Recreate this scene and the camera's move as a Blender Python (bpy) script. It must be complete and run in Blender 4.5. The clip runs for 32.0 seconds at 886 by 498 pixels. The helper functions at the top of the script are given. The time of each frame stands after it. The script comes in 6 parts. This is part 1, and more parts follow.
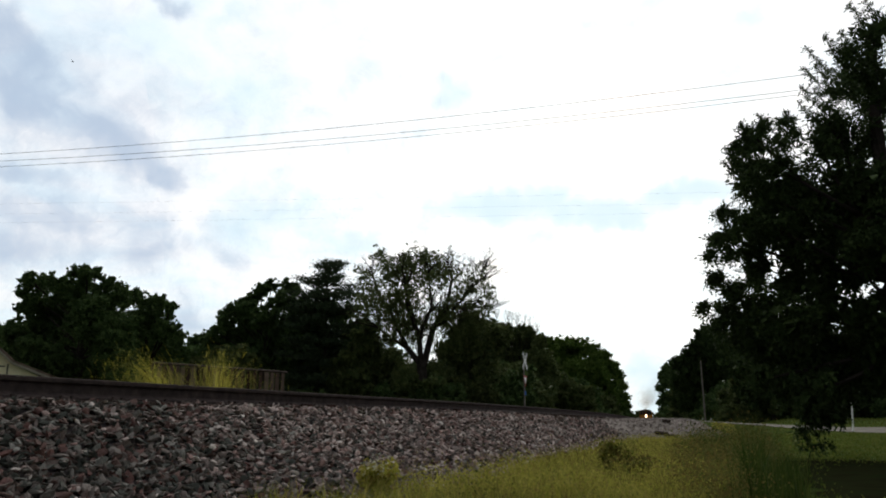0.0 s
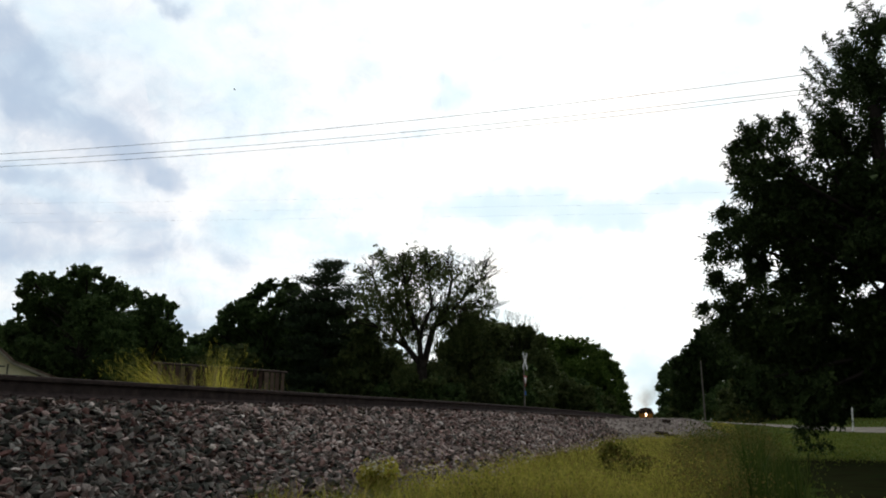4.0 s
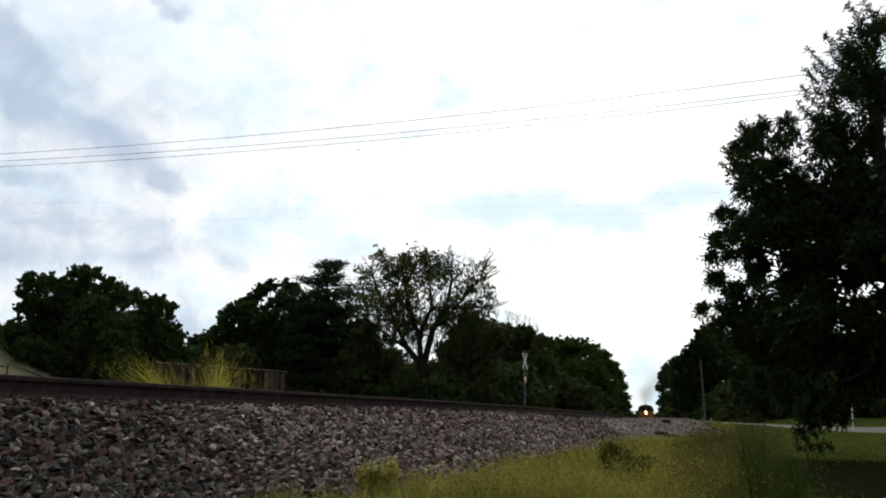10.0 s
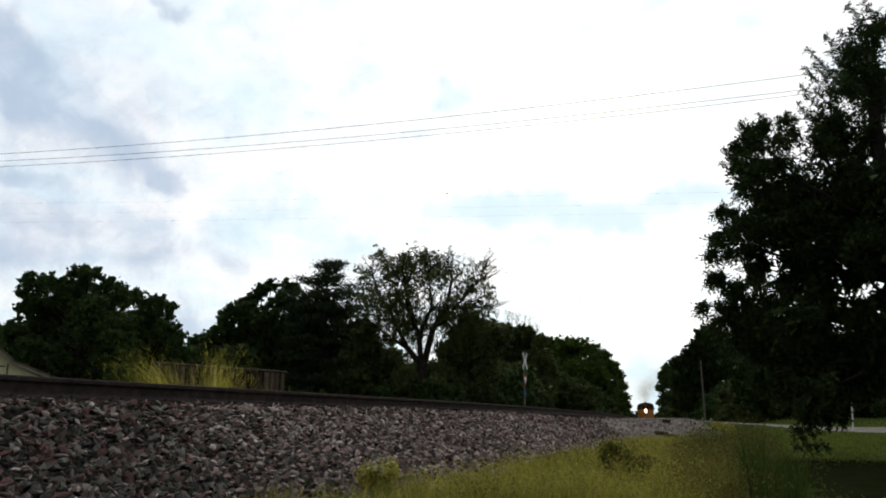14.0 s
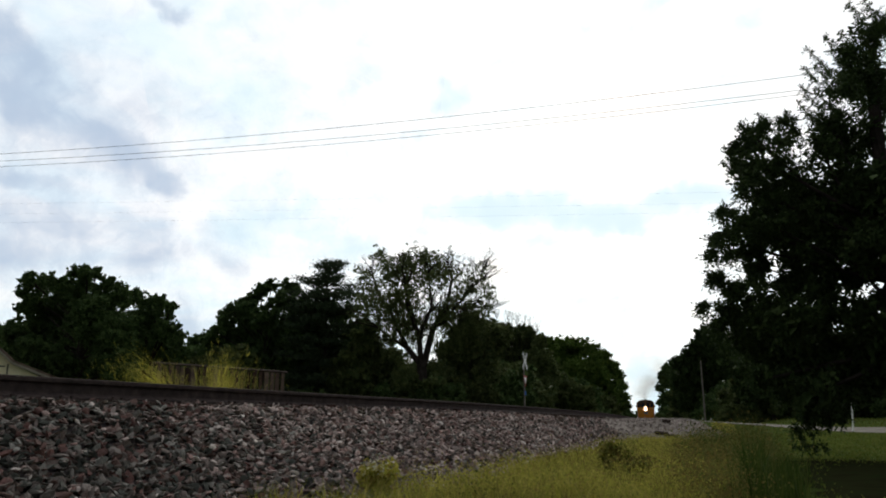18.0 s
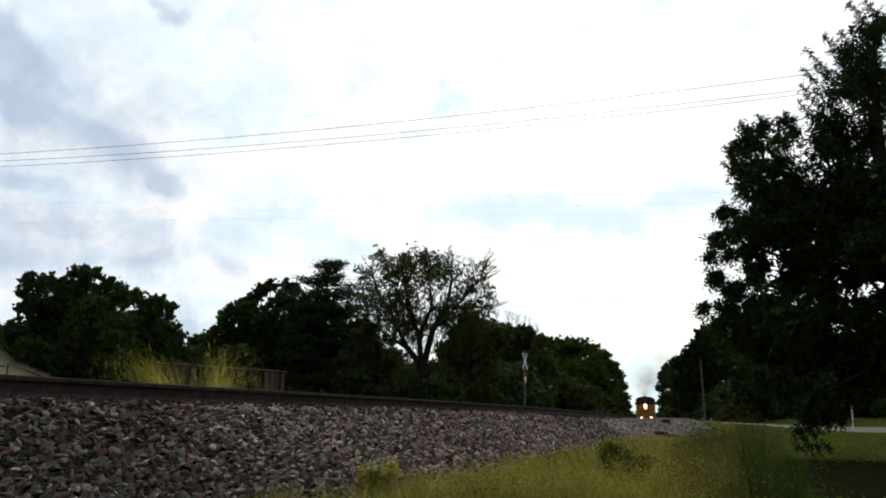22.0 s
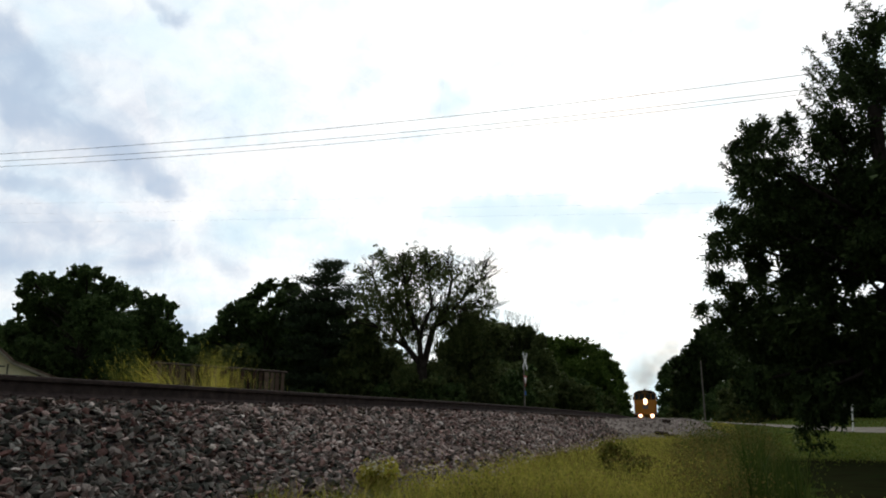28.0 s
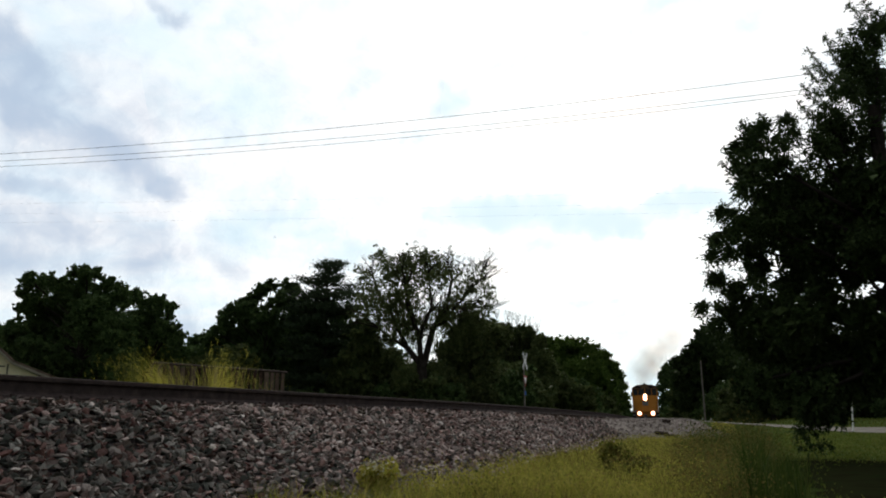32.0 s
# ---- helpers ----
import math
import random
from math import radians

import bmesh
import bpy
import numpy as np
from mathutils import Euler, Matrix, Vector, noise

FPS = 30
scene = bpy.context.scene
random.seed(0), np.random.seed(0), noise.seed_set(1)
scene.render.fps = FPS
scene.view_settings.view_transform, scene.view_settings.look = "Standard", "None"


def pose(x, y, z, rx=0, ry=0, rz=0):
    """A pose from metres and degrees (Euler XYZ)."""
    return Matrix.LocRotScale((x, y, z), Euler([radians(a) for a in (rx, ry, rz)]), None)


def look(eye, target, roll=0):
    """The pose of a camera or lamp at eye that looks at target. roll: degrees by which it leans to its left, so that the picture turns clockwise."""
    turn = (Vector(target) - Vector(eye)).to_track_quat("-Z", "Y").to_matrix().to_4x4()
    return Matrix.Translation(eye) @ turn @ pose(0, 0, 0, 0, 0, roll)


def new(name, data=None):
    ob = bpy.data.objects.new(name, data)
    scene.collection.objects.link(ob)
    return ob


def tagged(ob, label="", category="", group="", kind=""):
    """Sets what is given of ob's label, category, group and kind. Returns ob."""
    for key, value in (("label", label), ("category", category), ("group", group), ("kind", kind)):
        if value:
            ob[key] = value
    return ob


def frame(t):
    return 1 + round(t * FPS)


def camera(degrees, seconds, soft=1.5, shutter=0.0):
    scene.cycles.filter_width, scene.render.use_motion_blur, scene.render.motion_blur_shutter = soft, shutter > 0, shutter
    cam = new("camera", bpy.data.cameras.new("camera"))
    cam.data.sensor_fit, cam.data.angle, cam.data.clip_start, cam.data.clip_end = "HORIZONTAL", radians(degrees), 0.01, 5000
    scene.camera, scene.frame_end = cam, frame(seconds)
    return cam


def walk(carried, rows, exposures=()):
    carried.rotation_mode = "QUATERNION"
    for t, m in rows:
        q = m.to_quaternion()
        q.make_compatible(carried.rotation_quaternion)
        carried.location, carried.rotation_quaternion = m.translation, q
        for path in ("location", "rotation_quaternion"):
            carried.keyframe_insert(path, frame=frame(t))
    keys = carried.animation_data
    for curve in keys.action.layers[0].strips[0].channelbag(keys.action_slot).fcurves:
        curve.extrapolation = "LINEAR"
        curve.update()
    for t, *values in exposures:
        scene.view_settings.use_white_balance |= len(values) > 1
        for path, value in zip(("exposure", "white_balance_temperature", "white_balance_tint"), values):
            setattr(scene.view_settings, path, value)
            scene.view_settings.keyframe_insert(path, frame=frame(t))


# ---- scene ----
cam = camera(60, 32.0, soft=1.9)
EYE = (0.0, 0.0, 0.75)
CAM_POSE = pose(*EYE, 90 + 12.5, 0, 14.5)
walk(cam, [(0, CAM_POSE), (32.0, CAM_POSE)])

# ---- sky, sun ----
SUN_ELEV, SUN_AZ = radians(27), radians(-6)   # azimuth from +Y, clockwise positive
SUN_DIR = Vector((math.sin(SUN_AZ) * math.cos(SUN_ELEV), math.cos(SUN_AZ) * math.cos(SUN_ELEV), math.sin(SUN_ELEV)))


def build_world():
    world = bpy.data.worlds.new("sky")
    scene.world = world
    world.use_nodes = True
    nt = world.node_tree
    nt.nodes.clear()
    N = nt.nodes.new
    L = nt.links.new
    out, bg = N("ShaderNodeOutputWorld"), N("ShaderNodeBackground")
    sky = N("ShaderNodeTexSky")
    sky.sky_type, sky.sun_disc = "NISHITA", False
    sky.sun_elevation, sky.sun_rotation = SUN_ELEV, SUN_AZ
    sky.air_density, sky.dust_density = 1.0, 2.0
    dim = N("ShaderNodeVectorMath")
    dim.operation = "SCALE"
    dim.inputs["Scale"].default_value = 0.10
    L(sky.outputs[0], dim.inputs[0])
    co = N("ShaderNodeTexCoord")
    # flattened cloud deck coordinates
    sep = N("ShaderNodeSeparateXYZ")
    L(co.outputs["Generated"], sep.inputs[0])
    add = N("ShaderNodeMath")
    add.operation = "ADD"
    add.inputs[1].default_value = 0.22
    L(sep.outputs["Z"], add.inputs[0])
    mx = N("ShaderNodeMath")
    mx.operation = "MAXIMUM"
    mx.inputs[1].default_value = 0.08
    L(add.outputs[0], mx.inputs[0])
    div = N("ShaderNodeVectorMath")
    div.operation = "DIVIDE"
    comb = N("ShaderNodeCombineXYZ")
    for i in range(3):
        L(mx.outputs[0], comb.inputs[i])
    L(co.outputs["Generated"], div.inputs[0])
    L(comb.outputs[0], div.inputs[1])
    noi = N("ShaderNodeTexNoise")
    noi.inputs["Scale"].default_value = 4.4
    noi.inputs["Detail"].default_value = 7
    noi.inputs["Roughness"].default_value = 0.52
    noi.inputs["Distortion"].default_value = 0.35
    L(div.outputs[0], noi.inputs["Vector"])
    ramp = N("ShaderNodeValToRGB")
    e = ramp.color_ramp.elements
    e[0].position, e[0].color = 0.36, (0.80, 0.92, 0.99, 1)
    e[1].position, e[1].color = 0.60, (1.0, 1.0, 1.0, 1)
    L(noi.outputs["Fac"], ramp.inputs[0])
    # brighter round the veiled sun
    dot = N("ShaderNodeVectorMath")
    dot.operation = "DOT_PRODUCT"
    dot.inputs[1].default_value = SUN_DIR
    L(co.outputs["Generated"], dot.inputs[0])
    glow = N("ShaderNodeMapRange")
    glow.interpolation_type = "SMOOTHSTEP"
    for k, v in zip(("From Min", "From Max", "To Min", "To Max"), (-0.35, 1.0, 0.335, 1.14)):
        glow.inputs[k].default_value = v
    L(dot.outputs["Value"], glow.inputs["Value"])
    low = N("ShaderNodeMapRange")
    low.interpolation_type = "SMOOTHSTEP"
    for k, v in zip(("From Min", "From Max", "To Min", "To Max"), (0.0, 0.22, 0.75, 0.0)):
        low.inputs[k].default_value = v
    L(sep.outputs["Z"], low.inputs["Value"])
    haze = N("ShaderNodeMix")
    haze.data_type, haze.blend_type = "RGBA", "MULTIPLY"
    haze.inputs["B"].default_value = (0.76, 0.88, 0.94, 1)
    L(low.outputs[0], haze.inputs["Factor"])
    L(ramp.outputs[0], haze.inputs["A"])
    cl = N("ShaderNodeVectorMath")
    cl.operation = "SCALE"
    L(haze.outputs["Result"], cl.inputs[0])
    L(glow.outputs[0], cl.inputs["Scale"])
    mix = N("ShaderNodeMix")
    mix.data_type = "RGBA"
    mix.inputs["Factor"].default_value = 0.88
    L(dim.outputs[0], mix.inputs["A"])
    L(cl.outputs[0], mix.inputs["B"])
    L(mix.outputs["Result"], bg.inputs["Color"])
    bg.inputs["Strength"].default_value = 1.0
    L(bg.outputs[0], out.inputs[0])


build_world()
sun = new("sun", bpy.data.lights.new("sun", "SUN"))
sun.data.energy, sun.data.angle, sun.data.color = 0.9, radians(18), (1.0, 0.95, 0.88)
sun.matrix_world = look(SUN_DIR * 50, (0, 0, 0))


# ---- materials ----
def mat(name, cols, rough=0.85, scale=6.0, bump=0.2, bscale=40.0, island=False, pick=False, metal=0.0, spec=0.0, coords="Object", detail=6, thin=0.0):
    """cols: two to four linear colours, spread over a noise, or over random pieces."""
    m = bpy.data.materials.new(name)
    m.use_nodes = True
    nt = m.node_tree
    b = nt.nodes["Principled BSDF"]
    b.inputs["Roughness"].default_value, b.inputs["Metallic"].default_value = rough, metal
    b.inputs["Specular IOR Level"].default_value = spec
    N, L = nt.nodes.new, nt.links.new
    co, noi, ramp = N("ShaderNodeTexCoord"), N("ShaderNodeTexNoise"), N("ShaderNodeValToRGB")
    noi.inputs["Scale"].default_value, noi.inputs["Detail"].default_value = scale, detail
    noi.inputs["Roughness"].default_value = 0.6
    L(co.outputs[coords], noi.inputs["Vector"])
    el = ramp.color_ramp.elements
    lo, hi = (0.0, 1.0) if (island or pick) else (0.32, 0.68)
    while len(el) < len(cols):
        el.new(0.5)
    for i, c in enumerate(cols):
        el[i].position = lo + (hi - lo) * i / max(1, len(cols) - 1)
        el[i].color = (*c, 1)
    col = ramp.outputs[0]
    if island or pick:
        src = N("ShaderNodeNewGeometry").outputs["Random Per Island"] if island else N("ShaderNodeObjectInfo").outputs["Random"]
        L(src, ramp.inputs[0])
        hs = N("ShaderNodeHueSaturation")
        mr = N("ShaderNodeMapRange")
        for k, v in zip(("From Min", "From Max", "To Min", "To Max"), (0.3, 0.7, 0.65, 1.35)):
            mr.inputs[k].default_value = v
        L(noi.outputs["Fac"], mr.inputs["Value"])
        L(mr.outputs[0], hs.inputs["Value"])
        L(col, hs.inputs["Color"])
        col = hs.outputs[0]
    else:
        L(noi.outputs["Fac"], ramp.inputs[0])
    L(col, b.inputs["Base Color"])
    if thin:
        tl, ms = N("ShaderNodeBsdfTranslucent"), N("ShaderNodeMixShader")
        ms.inputs[0].default_value = thin
        L(col, tl.inputs["Color"])
        L(b.outputs[0], ms.inputs[1])
        L(tl.outputs[0], ms.inputs[2])
        L(ms.outputs[0], nt.nodes["Material Output"].inputs["Surface"])
    if bump:
        n2, bp = N("ShaderNodeTexNoise"), N("ShaderNodeBump")
        n2.inputs["Scale"].default_value, n2.inputs["Detail"].default_value = bscale, 5
        bp.inputs["Strength"].default_value, bp.inputs["Distance"].default_value = bump, 0.02
        L(co.outputs[coords], n2.inputs["Vector"])
        L(n2.outputs["Fac"], bp.inputs["Height"])
        L(bp.outputs[0], b.inputs["Normal"])
    return m


def glow_mat(name, col, strength):
    m = bpy.data.materials.new(name)
    m.use_nodes = True
    b = m.node_tree.nodes["Principled BSDF"]
    b.inputs["Base Color"].default_value = (*col, 1)
    b.inputs["Emission Color"].default_value = (*col, 1)
    b.inputs["Emission Strength"].default_value = strength
    return m


STONE_COLS = [(0.046, 0.048, 0.041), (0.083, 0.084, 0.074), (0.160, 0.086, 0.076), (0.111, 0.112, 0.099), (0.181, 0.143, 0.127), (0.249, 0.238, 0.212)]
M_STONE = mat("ballast_stone", STONE_COLS, 0.9, 30, 0.5, 90, island=True)
M_STONE_ONE = mat("ballast_stone_single", STONE_COLS, 0.9, 30, 0.5, 90, pick=True)
M_STONE_PALER = mat("paler_ballast_stone", [(0.114, 0.095, 0.088), (0.206, 0.165, 0.150), (0.309, 0.201, 0.176), (0.339, 0.283, 0.257), (0.443, 0.339, 0.304), (0.597, 0.536, 0.484)], 0.9, 30, 0.5, 90, island=True)
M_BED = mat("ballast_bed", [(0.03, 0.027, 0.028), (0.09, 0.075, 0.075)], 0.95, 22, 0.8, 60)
M_PAD = mat("crushed_gravel", [(0.164, 0.135, 0.119), (0.246, 0.209, 0.184), (0.312, 0.275, 0.246)], 0.95, 14, 0.7, 50)
M_RAIL = mat("rusted_rail_steel", [(0.036, 0.029, 0.028), (0.081, 0.061, 0.056)], 0.75, 9, 0.15, 70, metal=0.3)
M_RAILTOP = mat("worn_rail_steel", [(0.30, 0.28, 0.27), (0.42, 0.4, 0.39)], 0.35, 12, 0.05, 60, metal=0.9, spec=0.3)
M_TIE = mat("creosoted_wood", [(0.03, 0.022, 0.018), (0.08, 0.06, 0.05)], 0.9, 5, 0.5, 30)
M_GROUND = mat("lawn_soil", [(0.035, 0.05, 0.014), (0.06, 0.085, 0.022), (0.09, 0.10, 0.035)], 0.95, 0.8, 0.6, 12, detail=9)
# near-black green-brown: the walnut's shade put into the colour
M_TREE_SHADE = mat("painted_tree_shade", [(0.013, 0.013, 0.006), (0.02, 0.022, 0.009), (0.016, 0.024, 0.008)], 0.95, 2.2, 0.6, 25)
M_ROAD = mat("worn_asphalt", [(0.15, 0.135, 0.115), (0.25, 0.23, 0.20)], 0.95, 1.4, 0.3, 40)
M_GRASS = mat("weedy_grass", [(0.237, 0.243, 0.041), (0.355, 0.338, 0.059), (0.438, 0.397, 0.084), (0.284, 0.213, 0.065), (0.308, 0.315, 0.053)], 0.7, 3, 0, island=True, spec=0.04, thin=0.4)
M_OLIVE = mat("olive_grass", [(0.13, 0.15, 0.028), (0.20, 0.20, 0.042), (0.24, 0.20, 0.055), (0.16, 0.19, 0.034)], 0.7, 3, 0, island=True, spec=0.04, thin=0.35)
M_LAWN = mat("mown_grass", [(0.067, 0.094, 0.016), (0.105, 0.134, 0.026), (0.145, 0.150, 0.038)], 0.75, 1.5, 0, island=True, spec=0.04, thin=0.35)
M_GOLD = mat("golden_grass", [(0.24, 0.22, 0.04), (0.52, 0.48, 0.06), (0.70, 0.63, 0.09), (0.82, 0.74, 0.16), (0.34, 0.26, 0.08), (0.42, 0.44, 0.06)], 0.7, 3, 0, island=True, spec=0.04, thin=0.55)
M_WEED = mat("dark_weed_leaf", [(0.03, 0.055, 0.01), (0.055, 0.085, 0.016), (0.09, 0.105, 0.026)], 0.6, 4, 0, island=True, spec=0.04, thin=0.3)
M_BROWN = mat("brown_seedhead", [(0.12, 0.095, 0.03), (0.20, 0.15, 0.045), (0.17, 0.17, 0.045), (0.10, 0.12, 0.03)], 0.8, 4, 0, island=True, spec=0.02, thin=0.25)
M_FLOWER = mat("pale_flower", [(0.45, 0.46, 0.34), (0.6, 0.6, 0.5), (0.5, 0.42, 0.08)], 0.7, 6, 0, island=True, thin=0.3)
M_LEAF = mat("tree_leaf", [(0.034, 0.057, 0.020), (0.055, 0.090, 0.029), (0.084, 0.121, 0.040)], 0.6, 2, 0, island=True, spec=0.04, thin=0.2)
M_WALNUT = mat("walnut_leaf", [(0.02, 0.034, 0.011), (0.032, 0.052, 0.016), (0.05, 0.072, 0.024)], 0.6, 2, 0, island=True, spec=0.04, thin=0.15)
M_LEAF_OLIVE = mat("olive_leaf", [(0.044, 0.064, 0.023), (0.074, 0.094, 0.033), (0.109, 0.127, 0.046)], 0.6, 2, 0, island=True, spec=0.04, thin=0.25)
M_CEDAR = mat("cedar_needle", [(0.02, 0.034, 0.018), (0.045, 0.062, 0.03)], 0.7, 2, 0, island=True, spec=0.04, thin=0.1)
M_LEAF_LIGHT = mat("light_leaf", [(0.047, 0.086, 0.017), (0.077, 0.120, 0.024), (0.107, 0.150, 0.034)], 0.6, 2, 0, island=True, spec=0.04, thin=0.3)
M_BARK = mat("grey_bark", [(0.018, 0.015, 0.013), (0.045, 0.038, 0.032)], 0.95, 3, 0.8, 14)
M_SIDING = mat("cream_siding", [(0.70, 0.60, 0.40), (0.82, 0.72, 0.51)], 0.8, 1.2, 0.1, 20)
M_ROOF = mat("weathered_shingle", [(0.06, 0.045, 0.035), (0.15, 0.11, 0.085)], 0.95, 4, 0.5, 30)
M_TRIM = mat("grey_trim", [(0.16, 0.14, 0.11), (0.26, 0.23, 0.18)], 0.8, 4, 0.2, 20)
M_FENCE = mat("rusty_brown_board", [(0.02, 0.014, 0.012), (0.055, 0.036, 0.029), (0.12, 0.088, 0.068)], 0.9, 2.5, 0.4, 25, pick=True)
M_PIPE = mat("rusty_pipe", [(0.04, 0.03, 0.027), (0.09, 0.068, 0.058)], 0.7, 6, 0.2, 40, metal=0.4)
M_POLE = mat("weathered_pole_wood", [(0.10, 0.088, 0.075), (0.2, 0.18, 0.155)], 0.95, 3, 0.5, 20)
M_WIRE = mat("wire", [(0.02, 0.018, 0.02), (0.05, 0.045, 0.05)], 0.6, 2, 0)
M_GALV = mat("galvanised_steel", [(0.34, 0.35, 0.36), (0.5, 0.51, 0.52)], 0.5, 6, 0.1, 40, metal=0.5, spec=0.3)
M_WHITE = mat("weathered_white_paint", [(0.62, 0.62, 0.60), (0.78, 0.78, 0.76)], 0.6, 6, 0.1, 30, spec=0.3)
M_RED = mat("faded_red_paint", [(0.20, 0.025, 0.02), (0.30, 0.04, 0.03)], 0.5, 6, 0.05, 30, spec=0.3)
M_BLUE = mat("blue_paint", [(0.04, 0.10, 0.3), (0.06, 0.14, 0.36)], 0.5, 6, 0.05, 30)
M_BLACK = mat("black_paint", [(0.012, 0.012, 0.013), (0.03, 0.03, 0.03)], 0.6, 5, 0.1, 30)
M_YELLOW = mat("train_yellow", [(0.41, 0.155, 0.009), (0.50, 0.195, 0.012)], 0.45, 2.5, 0.05, 20, spec=0.3)
M_GREY = mat("train_grey", [(0.13, 0.135, 0.14), (0.2, 0.205, 0.21)], 0.5, 2.5, 0.05, 20, spec=0.3)
M_ROOFGREY = mat("train_roof_soot", [(0.06, 0.038, 0.02), (0.16, 0.09, 0.035)], 0.7, 2.0, 0.1, 20, spec=0.3)
M_STEEL = mat("grimy_steel", [(0.03, 0.028, 0.026), (0.09, 0.08, 0.072)], 0.65, 4, 0.2, 30, metal=0.5, spec=0.3)
M_GLASS = mat("dark_cab_glass", [(0.015, 0.018, 0.02), (0.03, 0.034, 0.036)], 0.12, 2, 0, spec=0.2)
M_LAMP = glow_mat("headlight_glow", (1.0, 0.78, 0.5), 4.5)
# orange emission standing in for the halo round each lamp
M_HALO = glow_mat("lamp_halo_glow", (1.0, 0.22, 0.06), 0.7)
M_BIRD = mat("dark_feather", [(0.03, 0.027, 0.025), (0.08, 0.07, 0.06)], 0.8, 30, 0)


# ---- mesh helpers ----
def np_mesh(name, V, T, material, smooth=False):
    me = bpy.data.meshes.new(name)
    V, T = np.asarray(V, np.float32).reshape(-1, 3), np.asarray(T, np.int32)
    k = T.shape[1]
    me.vertices.add(len(V))
    me.vertices.foreach_set("co", V.ravel())
    me.loops.add(T.size)
    me.loops.foreach_set("vertex_index", T.ravel())
    me.polygons.add(len(T))
    me.polygons.foreach_set("loop_start", np.arange(0, T.size, k, dtype=np.int32))
    me.polygons.foreach_set("use_smooth", [smooth] * len(T))
    me.update(calc_edges=True)
    me.materials.append(material)
    return me


def part(name, bm, material=None, parent=None, label="", at=None, smooth=False):
    """Links a bmesh (or a mesh) as one object, under parent where there is one."""
    if isinstance(bm, bmesh.types.BMesh):
        me = bpy.data.meshes.new(name)
        bmesh.ops.recalc_face_normals(bm, faces=bm.faces)
        bm.to_mesh(me)
        bm.free()
        me.materials.append(material)
        if smooth:
            me.polygons.foreach_set("use_smooth", [True] * len(me.polygons))
    else:
        me = bm
    ob = new(name, me)
    if at is not None:
        ob.matrix_basis = at if isinstance(at, Matrix) else Matrix.Translation(at)
    if parent is not None:
        ob.parent = parent
    if label:
        ob["label"] = label
    return ob


def add_box(bm, lo, hi, bev=0.0, m=None):
    c = [(a + b) / 2 for a, b in zip(lo, hi)]
    s = [b - a for a, b in zip(lo, hi)]
    r = bmesh.ops.create_cube(bm, size=1, matrix=(m or Matrix()) @ Matrix.Translation(c) @ Matrix.Diagonal((*s, 1)))
    if bev:
        edges = list({e for v in r["verts"] for e in v.link_edges})
        bmesh.ops.bevel(bm, geom=edges, offset=bev, segments=2, affect="EDGES", profile=0.6)
    return bm


def box(lo, hi, bev=0.0, m=None):
    return add_box(bmesh.new(), lo, hi, bev, m)


def add_cyl(bm, a, b, r1, r2=None, n=10):
    a, b = Vector(a), Vector(b)
    d = b - a
    m = Matrix.Translation((a + b) / 2) @ d.to_track_quat("Z", "Y").to_matrix().to_4x4()
    bmesh.ops.create_cone(bm, cap_ends=True, segments=n, radius1=r1, radius2=r1 if r2 is None else r2, depth=d.length, matrix=m)
    return bm


def cyl(a, b, r1, r2=None, n=10):
    return add_cyl(bmesh.new(), a, b, r1, r2, n)


def prism(outline, y0, y1, axis="y"):
    """A closed outline of (across, up) pairs, pulled from y0 to y1."""
    bm = bmesh.new()
    put = (lambda u, w, d: (u, d, w)) if axis == "y" else (lambda u, w, d: (d, u, w))
    a = [bm.verts.new(put(u, w, y0)) for u, w in outline]
    b = [bm.verts.new(put(u, w, y1)) for u, w in outline]
    bm.faces.new(a)
    bm.faces.new(b[::-1])
    n = len(a)
    for i in range(n):
        bm.faces.new((a[i], a[(i + 1) % n], b[(i + 1) % n], b[i]))
    return bm


def tube_np(points, radii, n=7):
    """Vertices and triangles of a tapered tube along points."""
    P = [Vector(p) for p in points]
    V, T = [], []
    for i, p in enumerate(P):
        d = (P[min(i + 1, len(P) - 1)] - P[max(i - 1, 0)]).normalized()
        q = d.to_track_quat("Z", "Y").to_matrix()
        for k in range(n):
            a = 2 * math.pi * k / n
            V.append(p + q @ Vector((math.cos(a) * radii[i], math.sin(a) * radii[i], 0)))
    for i in range(len(P) - 1):
        for k in range(n):
            a, b = i * n + k, i * n + (k + 1) % n
            T += [(a, b, b + n), (a, b + n, a + n)]
    return np.array([tuple(v) for v in V], np.float32), np.array(T, np.int32)


def join_np(chunks):
    Vs, Ts, o = [], [], 0
    for V, T in chunks:
        Vs.append(V)
        Ts.append(T + o)
        o += len(V)
    return np.concatenate(Vs), np.concatenate(Ts)


def empty(name, at=(0, 0, 0), **tags):
    ob = new(name)
    ob.matrix_basis = at if isinstance(at, Matrix) else Matrix.Translation(at)
    ob.empty_display_size = 0.2
    return tagged(ob, **tags)


# ---- the lie of the land ----
def rail_x(y):
    return -((90 - y) ** 2) / 1326.0 if y < 90 else 0.0


def rail_z(y):
    if y < 12:
        return 1.08
    if y < 52:
        return 1.08 - 0.0165 * (y - 12) ** 2 / 80
    return 0.75 - 0.0165 * (y - 52) if y < 230 else -2.187


def sstep(a, b, v):
    t = np.clip((v - a) / (b - a), 0, 1)
    return t * t * (3 - 2 * t)


def lerp(a, b, t):
    return a + (b - a) * t


RX = np.vectorize(rail_x)
RZ = np.vectorize(rail_z)


def road_mid(x):
    """The road's middle line: y for x."""
    return 47.5 + 0.33 * np.maximum(x, 0) - 0.1 * np.minimum(x, 0)


